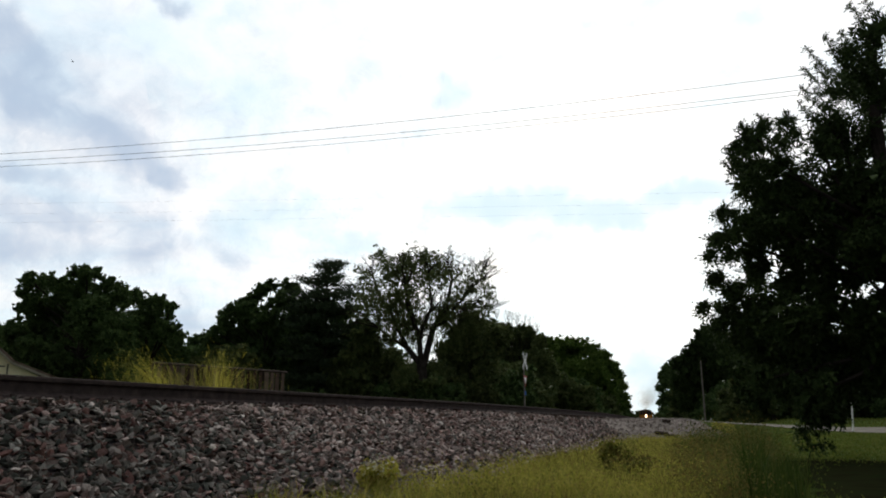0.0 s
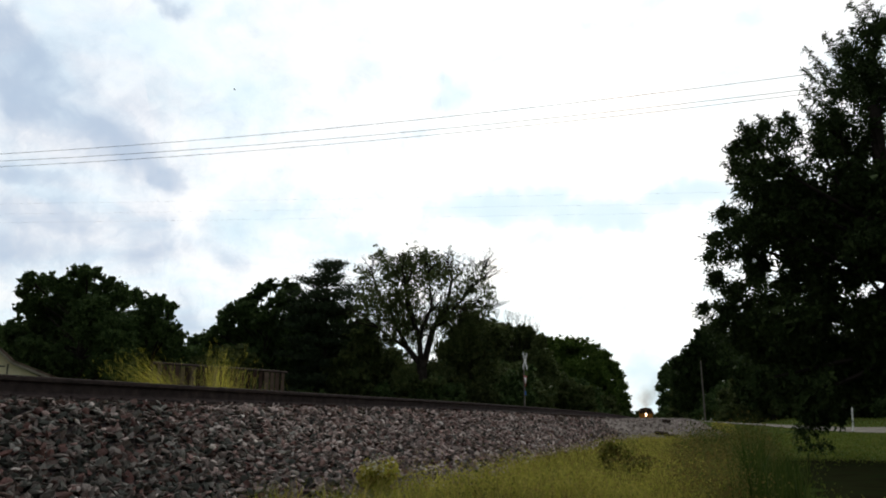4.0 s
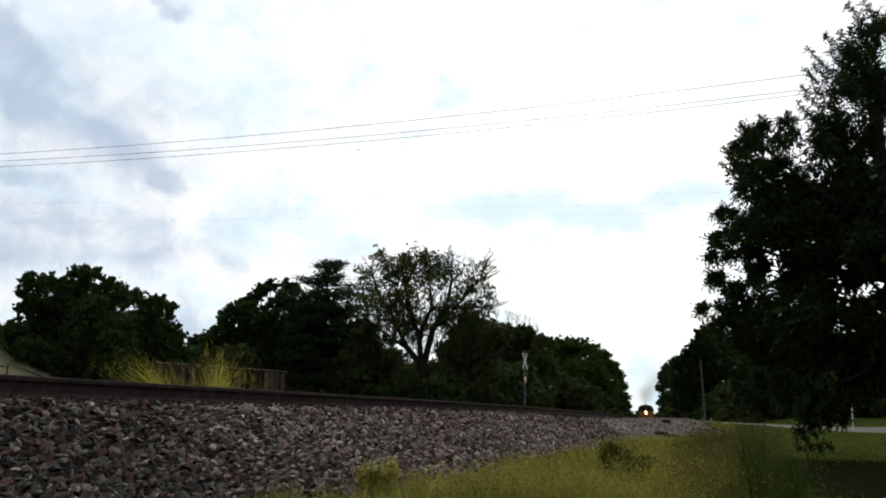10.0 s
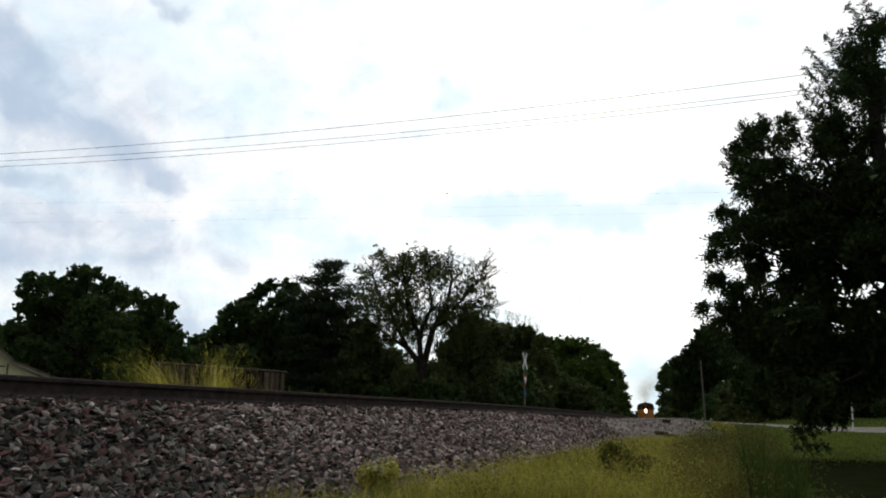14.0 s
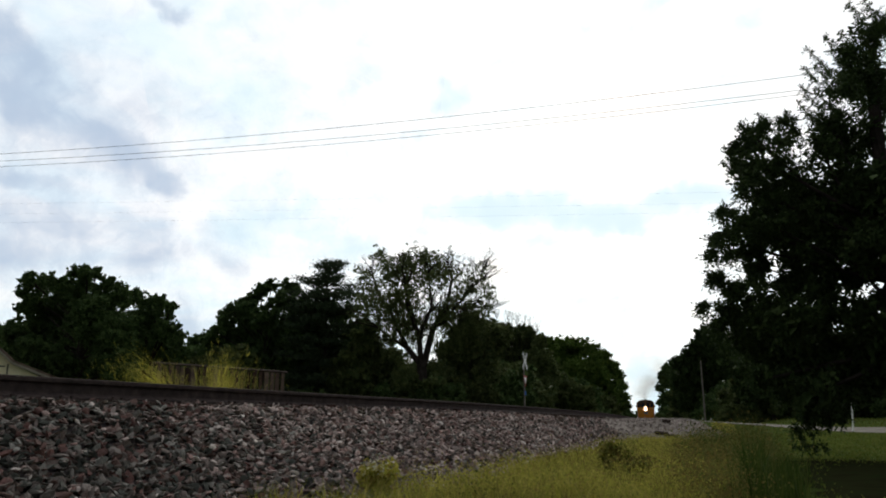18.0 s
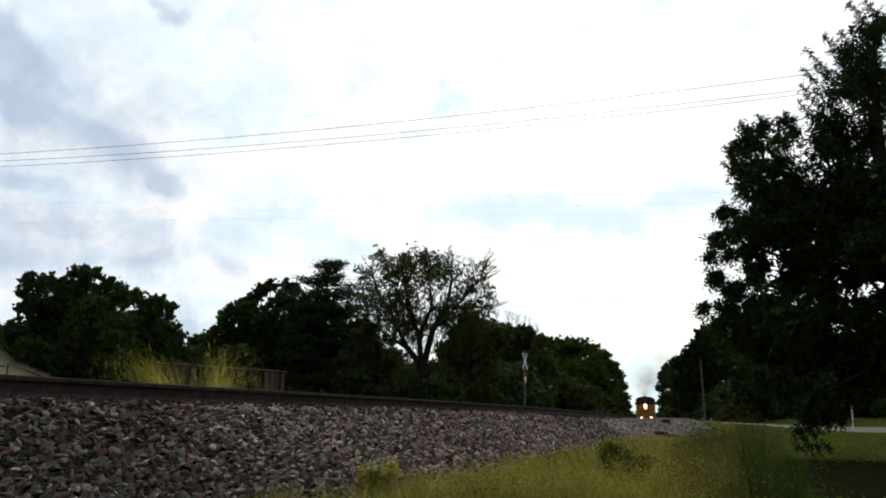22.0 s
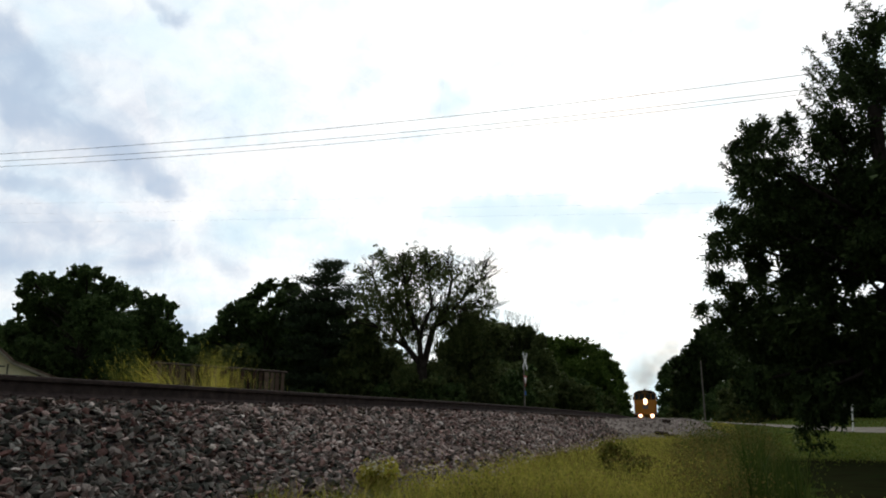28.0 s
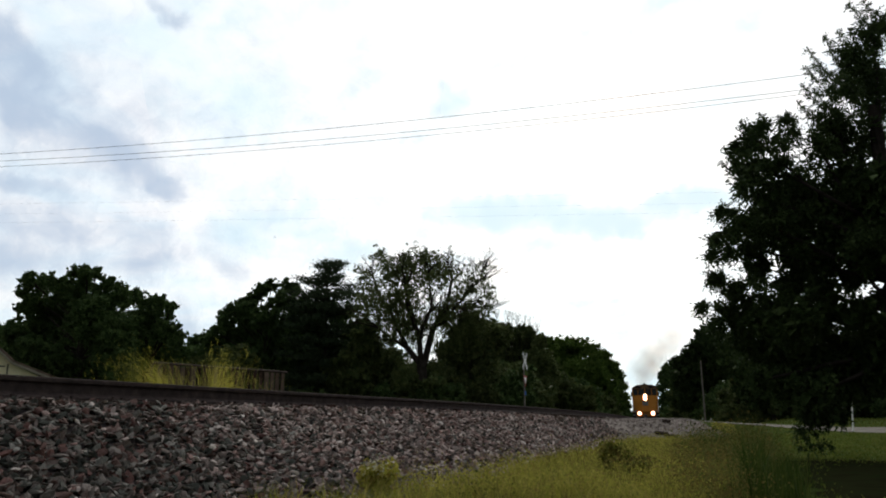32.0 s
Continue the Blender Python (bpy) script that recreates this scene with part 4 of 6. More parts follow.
ELM_SIDE = [[(-1.17, 0.22, 5.16), (-1.84, -1.3, 5.76), (-3.12, -2.05, 6.8)], [(1.27, 1.16, 8.0), (2.69, 1.73, 7.83), (4.04, 2.28, 8.05)],
            [(-0.07, -0.64, 5.79), (0.83, -0.82, 7.74), (0.62, -1.18, 10.09)]]
ELM_CROWN = [(-2.98, -0.26, 10.9, 0.96), (-3.94, 0.01, 9.75, 0.96), (-1.6, -1.03, 9.84, 1.1), (-0.18, -1.29, 10.11, 1.1), (-2.38, 0.21, 8.19, 1.33), (-3.03, -1.82, 7.56, 1.1), (-0.75, -1.23, 8.29, 1.1), (0.65, -0.86, 9.03, 1.18),
             (2.34, 1.54, 7.82, 0.96), (1.01, 0.67, 7.38, 1.1), (-0.53, -0.65, 6.52, 0.96), (-1.85, -1.3, 6.31, 0.96), (3.82, 2.23, 8.05, 0.81), (-2.9, 0.6, 5.2, 1.1), (-1.2, 0.9, 4.2, 0.9), (1.7, 0.8, 5.6, 1.2), (2.8, 0.6, 6.6, 1.1), (0.9, 1.2, 4.0, 0.9), (-3.6, -0.6, 8.6, 1.0), (-1.3, 0.2, 10.9, 0.7), (0.4, 0.6, 10.6, 0.8)]
ELM_THIN = [(1.27, 1.16, 11.07, 0.88), (2.29, 0.18, 9.51, 0.88), (3.29, -0.08, 9.6, 0.88), (4.03, 0.01, 9.96, 0.66)]


def twigs(rng, start, way, length, r, depth, out):
    """Forking bare twigs."""
    way = way.normalized()
    end = start + way * length + Vector((rng.uniform(-1, 1), rng.uniform(-1, 1), rng.uniform(-0.3, 0.8))) * length * 0.18
    out.append(tube_np([start, start.lerp(end, 0.5) + Vector((rng.uniform(-1, 1), rng.uniform(-1, 1), 0)) * length * 0.06, end], [r, r * 0.75, r * 0.5], 4))
    if depth:
        for _ in range(rng.choice((2, 3))):
            w = way + Vector((rng.uniform(-1, 1), rng.uniform(-1, 1), rng.uniform(-0.5, 0.8))) * 0.75
            twigs(rng, start.lerp(end, rng.uniform(0.55, 1.0)), w, length * rng.uniform(0.55, 0.8), r * 0.55, depth - 1, out)


def build_elm():
    """The old half-bare tree in the middle of the wood's edge."""
    g = float(ground_z(-13.77, 48.08)) - 0.05
    thing = empty("old_elm_tree", (-13.77, 48.08, g), label="old half-bare elm with forked trunk and thin leaves", category="tree")
    rng = random.Random(31)
    radii = [[0.42, 0.33, 0.32], [0.22, 0.19, 0.14, 0.09, 0.03], [0.2, 0.16, 0.1, 0.03], [0.24, 0.2, 0.14, 0.08, 0.03], [0.12, 0.085, 0.06, 0.035, 0.01]]
    for i, (pts, rr) in enumerate(zip(ELM_LIMBS, radii)):
        part("trunk" if i == 0 else "limb", np_mesh("limb", *tube_np(pts, rr, 8), M_BARK), None, thing)
    for pts in ELM_SIDE:
        part("limb", np_mesh("limb", *tube_np(pts, [0.14, 0.09, 0.03], 7), M_BARK), None, thing)
    out = []
    for pts in ELM_LIMBS[1:] + ELM_SIDE:
        P = [Vector(p) for p in pts]
        for i in range(1, len(P)):
            thin = 0.5 if P[i].z > 10 else 0.85
            for _ in range(6):
                s = P[i - 1].lerp(P[i], rng.uniform(0.2, 1))
                w = (P[i] - P[i - 1]).normalized() + Vector((rng.uniform(-1, 1), rng.uniform(-1, 1), rng.uniform(-0.3, 0.9)))
                twigs(rng, s, w, rng.uniform(0.8, 1.25) * thin, 0.045, 3, out)
    tagged(part("bare_twig_growth", np_mesh("bare_twig_growth", *join_np(out), M_BARK), None, thing, "fine bare grey twigs"), kind="stuff")
    tagged(part("crown", np_mesh("crown", *leaf_cloud(knobbed(ELM_CROWN, 33, 7, 0.4), 0.13, 1.25, 33, 0.3, 0.3, 0.34), M_LEAF_OLIVE), None, thing), kind="stuff")
    # leaves scattered thinly through the whole head of the tree
    sparse = list(ELM_THIN)
    for _ in range(64):
        a, f = rng.uniform(0, 6.283), rng.uniform(0.1, 1.0) ** 0.5
        u = 0.35 + 3.6 * f * math.cos(a)
        sparse.append((u, 0.26 * u + rng.uniform(-1.5, 1.5), 8.2 + 3.0 * f * math.sin(a), rng.uniform(0.55, 0.95)))
    tagged(part("thin_crown", np_mesh("thin_crown", *leaf_cloud(knobbed(sparse, 34, 4, 0.45), 0.115, 0.5, 34, 0.2, 0.3, 0.5), M_LEAF_OLIVE), None, thing, "sparse dying leaves"), kind="stuff")
    # bare shoots over the far elms
    row, out = bpy.data.objects["elm_tree"], []
    for k in (1, 2, 2, 3, 3, 4, 5):
        x, y, z, r = ELM_ROW[k]
        for _ in range(3):
            s = Vector((x + rng.uniform(-0.6, 0.6) * r, y - 0.3 * r, z + 0.55 * r - row.location.z))
            twigs(rng, s, Vector((rng.uniform(-0.25, 0.25), 0, 1)), rng.uniform(0.7, 1.15), 0.03, 3, out)
    tagged(part("bare_twig_growth", np_mesh("bare_twig_growth", *join_np(out), M_BARK), None, row, "fine bare grey shoots"), kind="stuff")


build_elm()

SWAYING = []      # (object, rest pose, amplitude, phase)


def build_walnut():
    bx, by = 4.03, 16.54
    g = float(ground_z(bx, by)) - 0.05
    thing = empty("walnut_tree", (bx, by, g), label="large dark green walnut tree overhanging the lawn", category="tree")
    rng = random.Random(41)
    high, edge = len(WALNUT_LOBES), len(WALNUT_LOBES + WALNUT_EDGE)
    lobes = [(x, y, z - g, r) for x, y, z, r in WALNUT_LOBES + WALNUT_EDGE + WALNUT_LOW]
    trunk, limbs = limb_set(rng, [l for l in lobes[::2] if l[3] > 0.24], (0.9, 0.2, 7.2), 0.26, (0.9, 0.3, 0))
    part("trunk", np_mesh("trunk", *trunk, M_BARK), None, thing)
    part("branchwork", np_mesh("branchwork", *join_np(limbs), M_BARK), None, thing)
    for i, (x, y, z) in enumerate(WALNUT_SHOOTS):
        c = (x, y, z - g)
        upright = i < 11
        n = 9 if upright else 4
        lean = (0.052, 0.0, -0.085) if upright else (0.05, 0.0, -0.07)
        row = [(c[0] + lean[0] * f, c[1], c[2] + lean[2] * f, 0.03 + 0.014 * f) for f in range(n)]
        stem = tube_np([(0, 0, 0), tuple(v * n for v in lean)], [0.004, 0.012], 4)
        leaves = compound_leaves(row, 0.062, 1.7, 150 + i, c, -0.5, 0.12)
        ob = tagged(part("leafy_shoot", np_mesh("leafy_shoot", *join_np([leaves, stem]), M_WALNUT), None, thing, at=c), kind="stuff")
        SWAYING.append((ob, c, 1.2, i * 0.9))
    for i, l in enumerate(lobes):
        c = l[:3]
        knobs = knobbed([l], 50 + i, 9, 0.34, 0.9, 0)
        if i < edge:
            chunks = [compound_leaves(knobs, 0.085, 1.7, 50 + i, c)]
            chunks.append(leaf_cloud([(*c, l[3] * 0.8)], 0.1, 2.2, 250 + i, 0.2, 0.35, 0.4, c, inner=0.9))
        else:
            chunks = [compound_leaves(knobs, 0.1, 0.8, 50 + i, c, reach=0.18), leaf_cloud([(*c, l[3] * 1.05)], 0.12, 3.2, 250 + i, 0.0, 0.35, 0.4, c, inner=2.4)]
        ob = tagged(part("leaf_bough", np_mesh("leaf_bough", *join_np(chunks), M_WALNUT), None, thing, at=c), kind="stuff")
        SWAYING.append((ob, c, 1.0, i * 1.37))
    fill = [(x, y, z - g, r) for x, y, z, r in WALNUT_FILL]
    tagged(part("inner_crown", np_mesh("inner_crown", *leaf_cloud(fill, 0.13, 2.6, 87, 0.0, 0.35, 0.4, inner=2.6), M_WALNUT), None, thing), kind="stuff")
    # unseen extra crown whose only work is to darken the lawn
    wide = [(x, y, z - g, r) for x, y, z, r in WALNUT_SHADE_BOUGHS]
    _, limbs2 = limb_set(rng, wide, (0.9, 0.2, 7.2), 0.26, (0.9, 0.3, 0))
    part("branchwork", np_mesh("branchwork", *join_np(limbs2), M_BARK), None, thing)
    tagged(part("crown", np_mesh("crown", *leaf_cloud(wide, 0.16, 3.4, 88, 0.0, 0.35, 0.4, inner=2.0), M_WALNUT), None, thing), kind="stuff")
    # the branch that hangs to the grass
    tip = (-1.12, -0.44, 1.16 - g)
    V1 = tube_np([(0, 0, 0), (-0.03, 0, -0.3), (0.02, 0, -0.75)], [0.02, 0.015, 0.006], 5)
    V2 = compound_leaves([(-0.17, 0, -0.65, 0.11), (-0.08, 0, -0.55, 0.13), (0.06, 0, -0.49, 0.15), (-0.03, 0, -0.76, 0.07), (-0.18, 0, -0.91, 0.08), (0.02, 0, -0.93, 0.09), (0.18, 0, -0.88, 0.1),
                          (0.32, 0, -0.85, 0.08), (0.18, 0, -0.65, 0.07), (0.12, 0, -0.35, 0.17), (0.05, 0, -0.2, 0.2)], 0.075, 4.5, 91, reach=0.13)
    br = part("hanging_branch", np_mesh("hanging_branch", *V2, M_WALNUT), None, thing, "low leafy branch drooping to the lawn", at=tip)
    br["kind"] = "stuff"
    part("twig", np_mesh("twig", *V1, M_BARK), None, br)
    return br, tip


HANGING, HANGING_AT = build_walnut()


# ---- grass and weeds ----
def arcs(P, height, width, lean, seed, wind=(0, 0)):
    """Long arching grass stems in four joints."""
    rng = np.random.default_rng(seed)
    n = len(P)
    h = height * rng.uniform(0.5, 1.27, n)
    b = rng.uniform(0, 2 * math.pi, n)
    k = lean * rng.uniform(0.1, 1.3, n)
    d = np.stack([np.cos(b) * k + wind[0], np.sin(b) * k + wind[1]], -1)
    a = rng.uniform(0, 2 * math.pi, n)
    side = np.stack([np.cos(a), np.sin(a), np.zeros(n)], -1) * (width * rng.uniform(0.6, 1.3, n))[:, None]
    rows = []
    for f in (0.0, 0.3, 0.55, 0.8, 1.0):
        out = d * (h * f ** 2.0)[:, None]
        drop = (np.linalg.norm(d, axis=1) * f ** 3 * 0.5 * h)
        c = P + np.concatenate([out, (h * f - drop)[:, None]], 1)
        w = side * (1.0 - 0.75 * f)
        rows += [c - w, c + w]
    V = np.stack(rows, 1).reshape(-1, 3)
    i = np.arange(n, dtype=np.int32) * 10
    T = []
    for j in range(4):
        q = i + 2 * j
        T += [np.stack([q, q + 1, q + 3], -1), np.stack([q, q + 3, q + 2], -1)]
    return V, np.concatenate(T)


def on_ground(x, y, dz=-0.01):
    return np.stack([x, y, ground_z(x, y) + dz], -1)


def build_grass():
    rng = np.random.default_rng(61)
    # rough verge between the bank and the lawn
    n = 80000
    y = 1.9 + 30 * rng.random(n) ** 1.8 + np.clip(rng.normal(size=n), -2, 2) * 0.5
    edge = RX(y) + 0.755 + 2.0 + 0.25 * sstep(14, 8, y)
    x = edge + rng.random(n) ** 1.2 * (0.2 - edge + 0.065 * y) + np.abs(rng.normal(size=n)) * 0.12
    clump = np.sin(x * 3.1 + y * 1.3) * np.sin(y * 2.3 - x) + rng.normal(size=n) * 0.5
    keep = (clump > -0.35) & (np.hypot(x, y) > 1.5)
    x, y, clump = x[keep], y[keep], clump[keep]
    far = np.hypot(x, y)
    tall = (0.08 + 0.19 * np.clip(clump, 0, 1.3)) * lerp(1.0, 0.6, sstep(9, 18, y))
    patch = np.sin(x * 1.9 + 0.55 * y + 0.6) * np.sin(0.95 * y - 1.3 * x + 1.1) + 0.5 * np.sin(3.7 * x - 1.7 * y) + rng.normal(size=len(x)) * 0.35 + 0.5 * sstep(0.03, 0.1, x / y)
    for sel, mt, label, seed in ((patch < 0.45, M_GRASS, "rough yellow-green grass along the railway bank", 62), (patch >= 0.45, M_OLIVE, "patches of olive grass along the railway bank", 60)):
        V, T = blades(on_ground(x[sel], y[sel]), tall[sel] * (1.0 if mt is M_GRASS else 1.2), 0.005 + 0.0009 * far[sel], 0.6, seed)
        tagged(part("verge_grass", np_mesh("verge_grass", V, T, mt)), label, "grass", kind="stuff")
    # the same growth round and behind the camera
    n = 60000
    x, y = rng.uniform(-3.4, 8.5, n), rng.uniform(-8, 5.5, n)
    keep = (x > RX(y) + 2.75) & (y < 1.4 + rng.normal(size=n) * 0.3) & (np.hypot(x, y) > 0.35)
    keep &= ((x - 5.0) / 4.0) ** 2 + ((y - 9.9) / 7.4) ** 2 > rng.uniform(0.6, 1.3, n)
    x, y = x[keep], y[keep]
    V, T = blades(on_ground(x, y), 0.14, 0.014, 0.6, 67)
    tagged(part("verge_grass", np_mesh("verge_grass", V, T, M_GRASS)), "rough yellow-green grass at the edge of the lawn", "grass", kind="stuff")
    # taller tufts standing out of the verge
    m = 210
    ty = 4.5 + 20 * rng.random(m) ** 1.5
    te = RX(ty) + 0.755 + 2.15
    tx = te + rng.random(m) * (0.1 - te + 0.065 * ty)
    for sel, mt, label, seed in ((slice(0, 80), M_GRASS, "taller yellow-green tufts in the verge", 161), (slice(80, 160), M_OLIVE, "taller olive tufts in the verge", 163), (slice(160, m), M_BROWN, "brown seeding tufts in the verge", 162)):
        cx, cy = np.repeat(tx[sel], 34), np.repeat(ty[sel], 34)
        q = len(cx)
        x, y = cx + rng.normal(size=q) * 0.06, cy + rng.normal(size=q) * 0.06
        V, T = blades(on_ground(x, y), np.repeat(rng.uniform(0.2, 0.4, len(tx[sel])), 34), 0.004 + 0.0006 * np.hypot(x, y), 0.5, seed)
        tagged(part("verge_tuft_growth", np_mesh("verge_tuft_growth", V, T, mt)), label, "grass", kind="stuff")
    # low leafy weeds in the verge
    m = 420
    y = 6.5 + 18 * rng.random(m) ** 1.6
    edge = RX(y) + 0.755 + 2.25
    x = edge + rng.random(m) * (0.1 - edge + 0.05 * y)
    g = ground_z(x, y)
    pick = rng.random(m)
    for sel, mt, name, label in ((pick < 0.93, M_GRASS, "verge_weed_growth", "low yellow-green leafy weeds in the verge"), (pick >= 0.93, M_WEED, "verge_weed_growth", "low dull green leafy weeds in the verge")):
        lobes = [(float(a), float(b), float(c) + 0.10 + 0.05 * float(q), 0.07 + 0.06 * float(q)) for a, b, c, q in zip(x[sel], y[sel], g[sel], rng.random(m)[sel])]
        tagged(part(name, np_mesh(name, *leaf_cloud(lobes, 0.022, 0.8, 66, 0, -0.5, 1.6), mt)), label, "weeds", kind="stuff")
    # mown lawn
    n = 60000
    y = 4 + 46 * rng.random(n) ** 1.3
    x = -0.2 + 0.1 * y + rng.random(n) * (4 + 0.36 * y)
    keep = (np.abs(y - road_mid(x)) > 3.3) & (((x - 5.0) / 4.0) ** 2 + ((y - 9.9) / 7.4) ** 2 > rng.uniform(0.45, 1.6, n))
    x, y = x[keep], y[keep]
    V, T = blades(on_ground(x, y), 0.06, 0.01 + 0.0016 * y, 0.6, 63)
    tagged(part("lawn_grass", np_mesh("lawn_grass", V, T, M_LAWN)), "short green mown lawn grass", "grass", kind="stuff")
    n = 12000
    x = rng.uniform(1, 34, n)
    y = road_mid(x) + 3.2 + rng.random(n) * 28
    V, T = blades(on_ground(x, y), 0.12, 0.09, 0.5, 64)
    tagged(part("roadside_grass", np_mesh("roadside_grass", V, T, M_LAWN)), "green grass strip behind the road", "grass", kind="stuff")
    n = 16000
    x, y = rng.uniform(0.3, 9.0, n), rng.uniform(0.8, 9.0, n)
    keep = (x > 0.2 + 0.06 * y) & (((x - 5.0) / 4.0) ** 2 + ((y - 9.9) / 7.4) ** 2 > rng.uniform(0.75, 1.3, n))
    V, T = blades(on_ground(x[keep], y[keep]), 0.07, 0.008, 0.6, 68)
    tagged(part("lawn_grass", np_mesh("lawn_grass", V, T, M_LAWN)), "short green lawn grass beside the verge", "grass", kind="stuff")
    # strip beside the bank by the crossing
    n = 3000
    y = rng.uniform(28, 45, n)
    x = 2.9 + 0.03 * (y - 30) + rng.random(n) * 1.2
    V, T = blades(on_ground(x, y), 0.16, 0.04, 0.5, 65)
    tagged(part("verge_grass", np_mesh("verge_grass", V, T, M_GRASS)), "yellow-green verge grass near the crossing", "grass", kind="stuff")


build_grass()


def weed(name, x, y, h, spread, stems, leaf, material, label, seed, cover=0.9):
    """A bushy weed: thin stems with leaves all the way up."""
    rng = random.Random(seed)
    g = float(ground_z(x, y)) - 0.01
    thing = empty(name, (x, y, g), label=label, category="weed")
    st, lobes = [], []
    for i in range(stems):
        a, k = rng.uniform(0, 6.28), rng.uniform(0.15, 1) * spread
        tip = Vector((math.cos(a) * k, math.sin(a) * k, h * rng.uniform(0.6, 1.05)))
        mid = tip * 0.5 + Vector((0, 0, h * 0.08))
        st.append(tube_np([(0.02 * math.cos(a), 0.02 * math.sin(a), 0), mid, tip], [0.006, 0.005, 0.002], 4))
        for f in (0.35, 0.6, 0.8, 1.0):
            p = (tip * f) + Vector((0, 0, h * 0.08 * (1 - f)))
            lobes.append((p.x, p.y, p.z, h * 0.11))
    part("stem_growth", np_mesh("stem_growth", *join_np(st), M_WEED), None, thing)
    tagged(part("foliage", np_mesh("foliage", *leaf_cloud(lobes, leaf, cover, seed, 0, 0.2, 0.9), material), None, thing), kind="stuff")
    return thing


def tall_weed(x, y, h, seed):
    """A tuft of tall soft stalks."""
    rng = np.random.default_rng(seed)
    g = float(ground_z(x, y)) - 0.01
    thing = empty("tall_weed", (x, y, g), label="tuft of tall green grass stalks in the verge", category="weed", group="tall weeds in the verge")
    n = 46
    P = np.stack([rng.normal(size=n) * 0.07, rng.normal(size=n) * 0.07, np.zeros(n)], -1)
    tagged(part("stalk_growth", np_mesh("stalk_growth", *blades(P, h, 0.009, 0.3, seed + 1), M_WEED), None, thing), kind="stuff")


def build_weeds():
    weed("leafy_weed", -2.46, 7.0, 0.36, 0.22, 24, 0.045, M_GRASS, "bushy yellow-green weed with pale flowers by the bank", 71, 1.5)
    weed("leafy_weed", -2.98, 7.1, 0.2, 0.14, 9, 0.035, M_GRASS, "small yellow-green weed among the stones", 72)
    weed("leafy_weed", -0.38, 9.61, 0.46, 0.2, 26, 0.05, M_OLIVE, "bushy olive weed in the yellow grass", 73, 1.3)
    weed("leafy_weed", -0.2, 9.3, 0.32, 0.24, 18, 0.05, M_BROWN, "dark leafy weed in the yellow grass", 76, 1.0)
    weed("leafy_weed", -0.14, 9.88, 0.3, 0.22, 14, 0.036, M_BROWN, "dark leafy weed in the yellow grass", 74)
    weed("leafy_weed", -1.3, 9.4, 0.22, 0.2, 10, 0.035, M_GRASS, "olive weed at the foot of the bank", 75)
    top = leaf_cloud([(0.0, 0, 0.35, 0.07), (0.08, 0.03, 0.33, 0.06), (-0.07, -0.02, 0.31, 0.05), (0.02, -0.06, 0.37, 0.05)], 0.025, 0.9, 78, 0, 0, 1.0)
    tagged(part("flower_head", np_mesh("flower_head", *top, M_FLOWER), None, bpy.data.objects["leafy_weed"], "pale tiny flowers"), kind="stuff")
    # brown seeding weeds between the verge and the lawn
    rng = np.random.default_rng(79)
    m = 110
    y = rng.uniform(6.2, 17, m)
    x = y * rng.uniform(0.03, 0.12, m)
    lobes = [(float(a), float(b), float(ground_z(a, b)) + float(q) * 0.33, 0.08 + 0.05 * float(q)) for a, b, q in zip(x, y, rng.random(m))]
    tagged(part("verge_weed_growth", np_mesh("verge_weed_growth", *leaf_cloud(lobes, 0.026, 0.9, 80, 0, -0.5, 1.6), M_BROWN)), "brown and olive seeding weeds beside the lawn", "weeds", kind="stuff")
    # dense dark weeds at the foot of the gravel bank
    rng = np.random.default_rng(85)
    m = 150
    y = rng.uniform(10, 19, m)
    x = lerp(0.055 * y, 0.135 * y, rng.random(m))
    for sel, mt, label, seed in ((slice(0, 95), M_BROWN, "brown seeding weeds at the foot of the gravel bank", 86), (slice(95, m), M_WEED, "dark green weeds at the foot of the gravel bank", 87)):
        lobes = [(float(a), float(b), float(ground_z(a, b)) + 0.05 + float(q) * 0.3, 0.12 + 0.08 * float(q)) for a, b, q in zip(x[sel], y[sel], rng.random(m)[sel])]
        tagged(part("verge_weed_growth", np_mesh("verge_weed_growth", *leaf_cloud(lobes, 0.028, 0.8, seed, 0, -0.5, 1.5), mt)), label, "weeds", kind="stuff")
    rng = random.Random(77)
    for i in range(30):
        y, r = rng.uniform(6.5, 10.5), rng.uniform(0.115, 0.168)
        tall_weed(y * r, y, rng.uniform(0.45, 0.74) if r < 0.13 else rng.uniform(0.22, 0.44), 200 + i)


build_weeds()

GOLD = []         # (object, rest pose, phase)


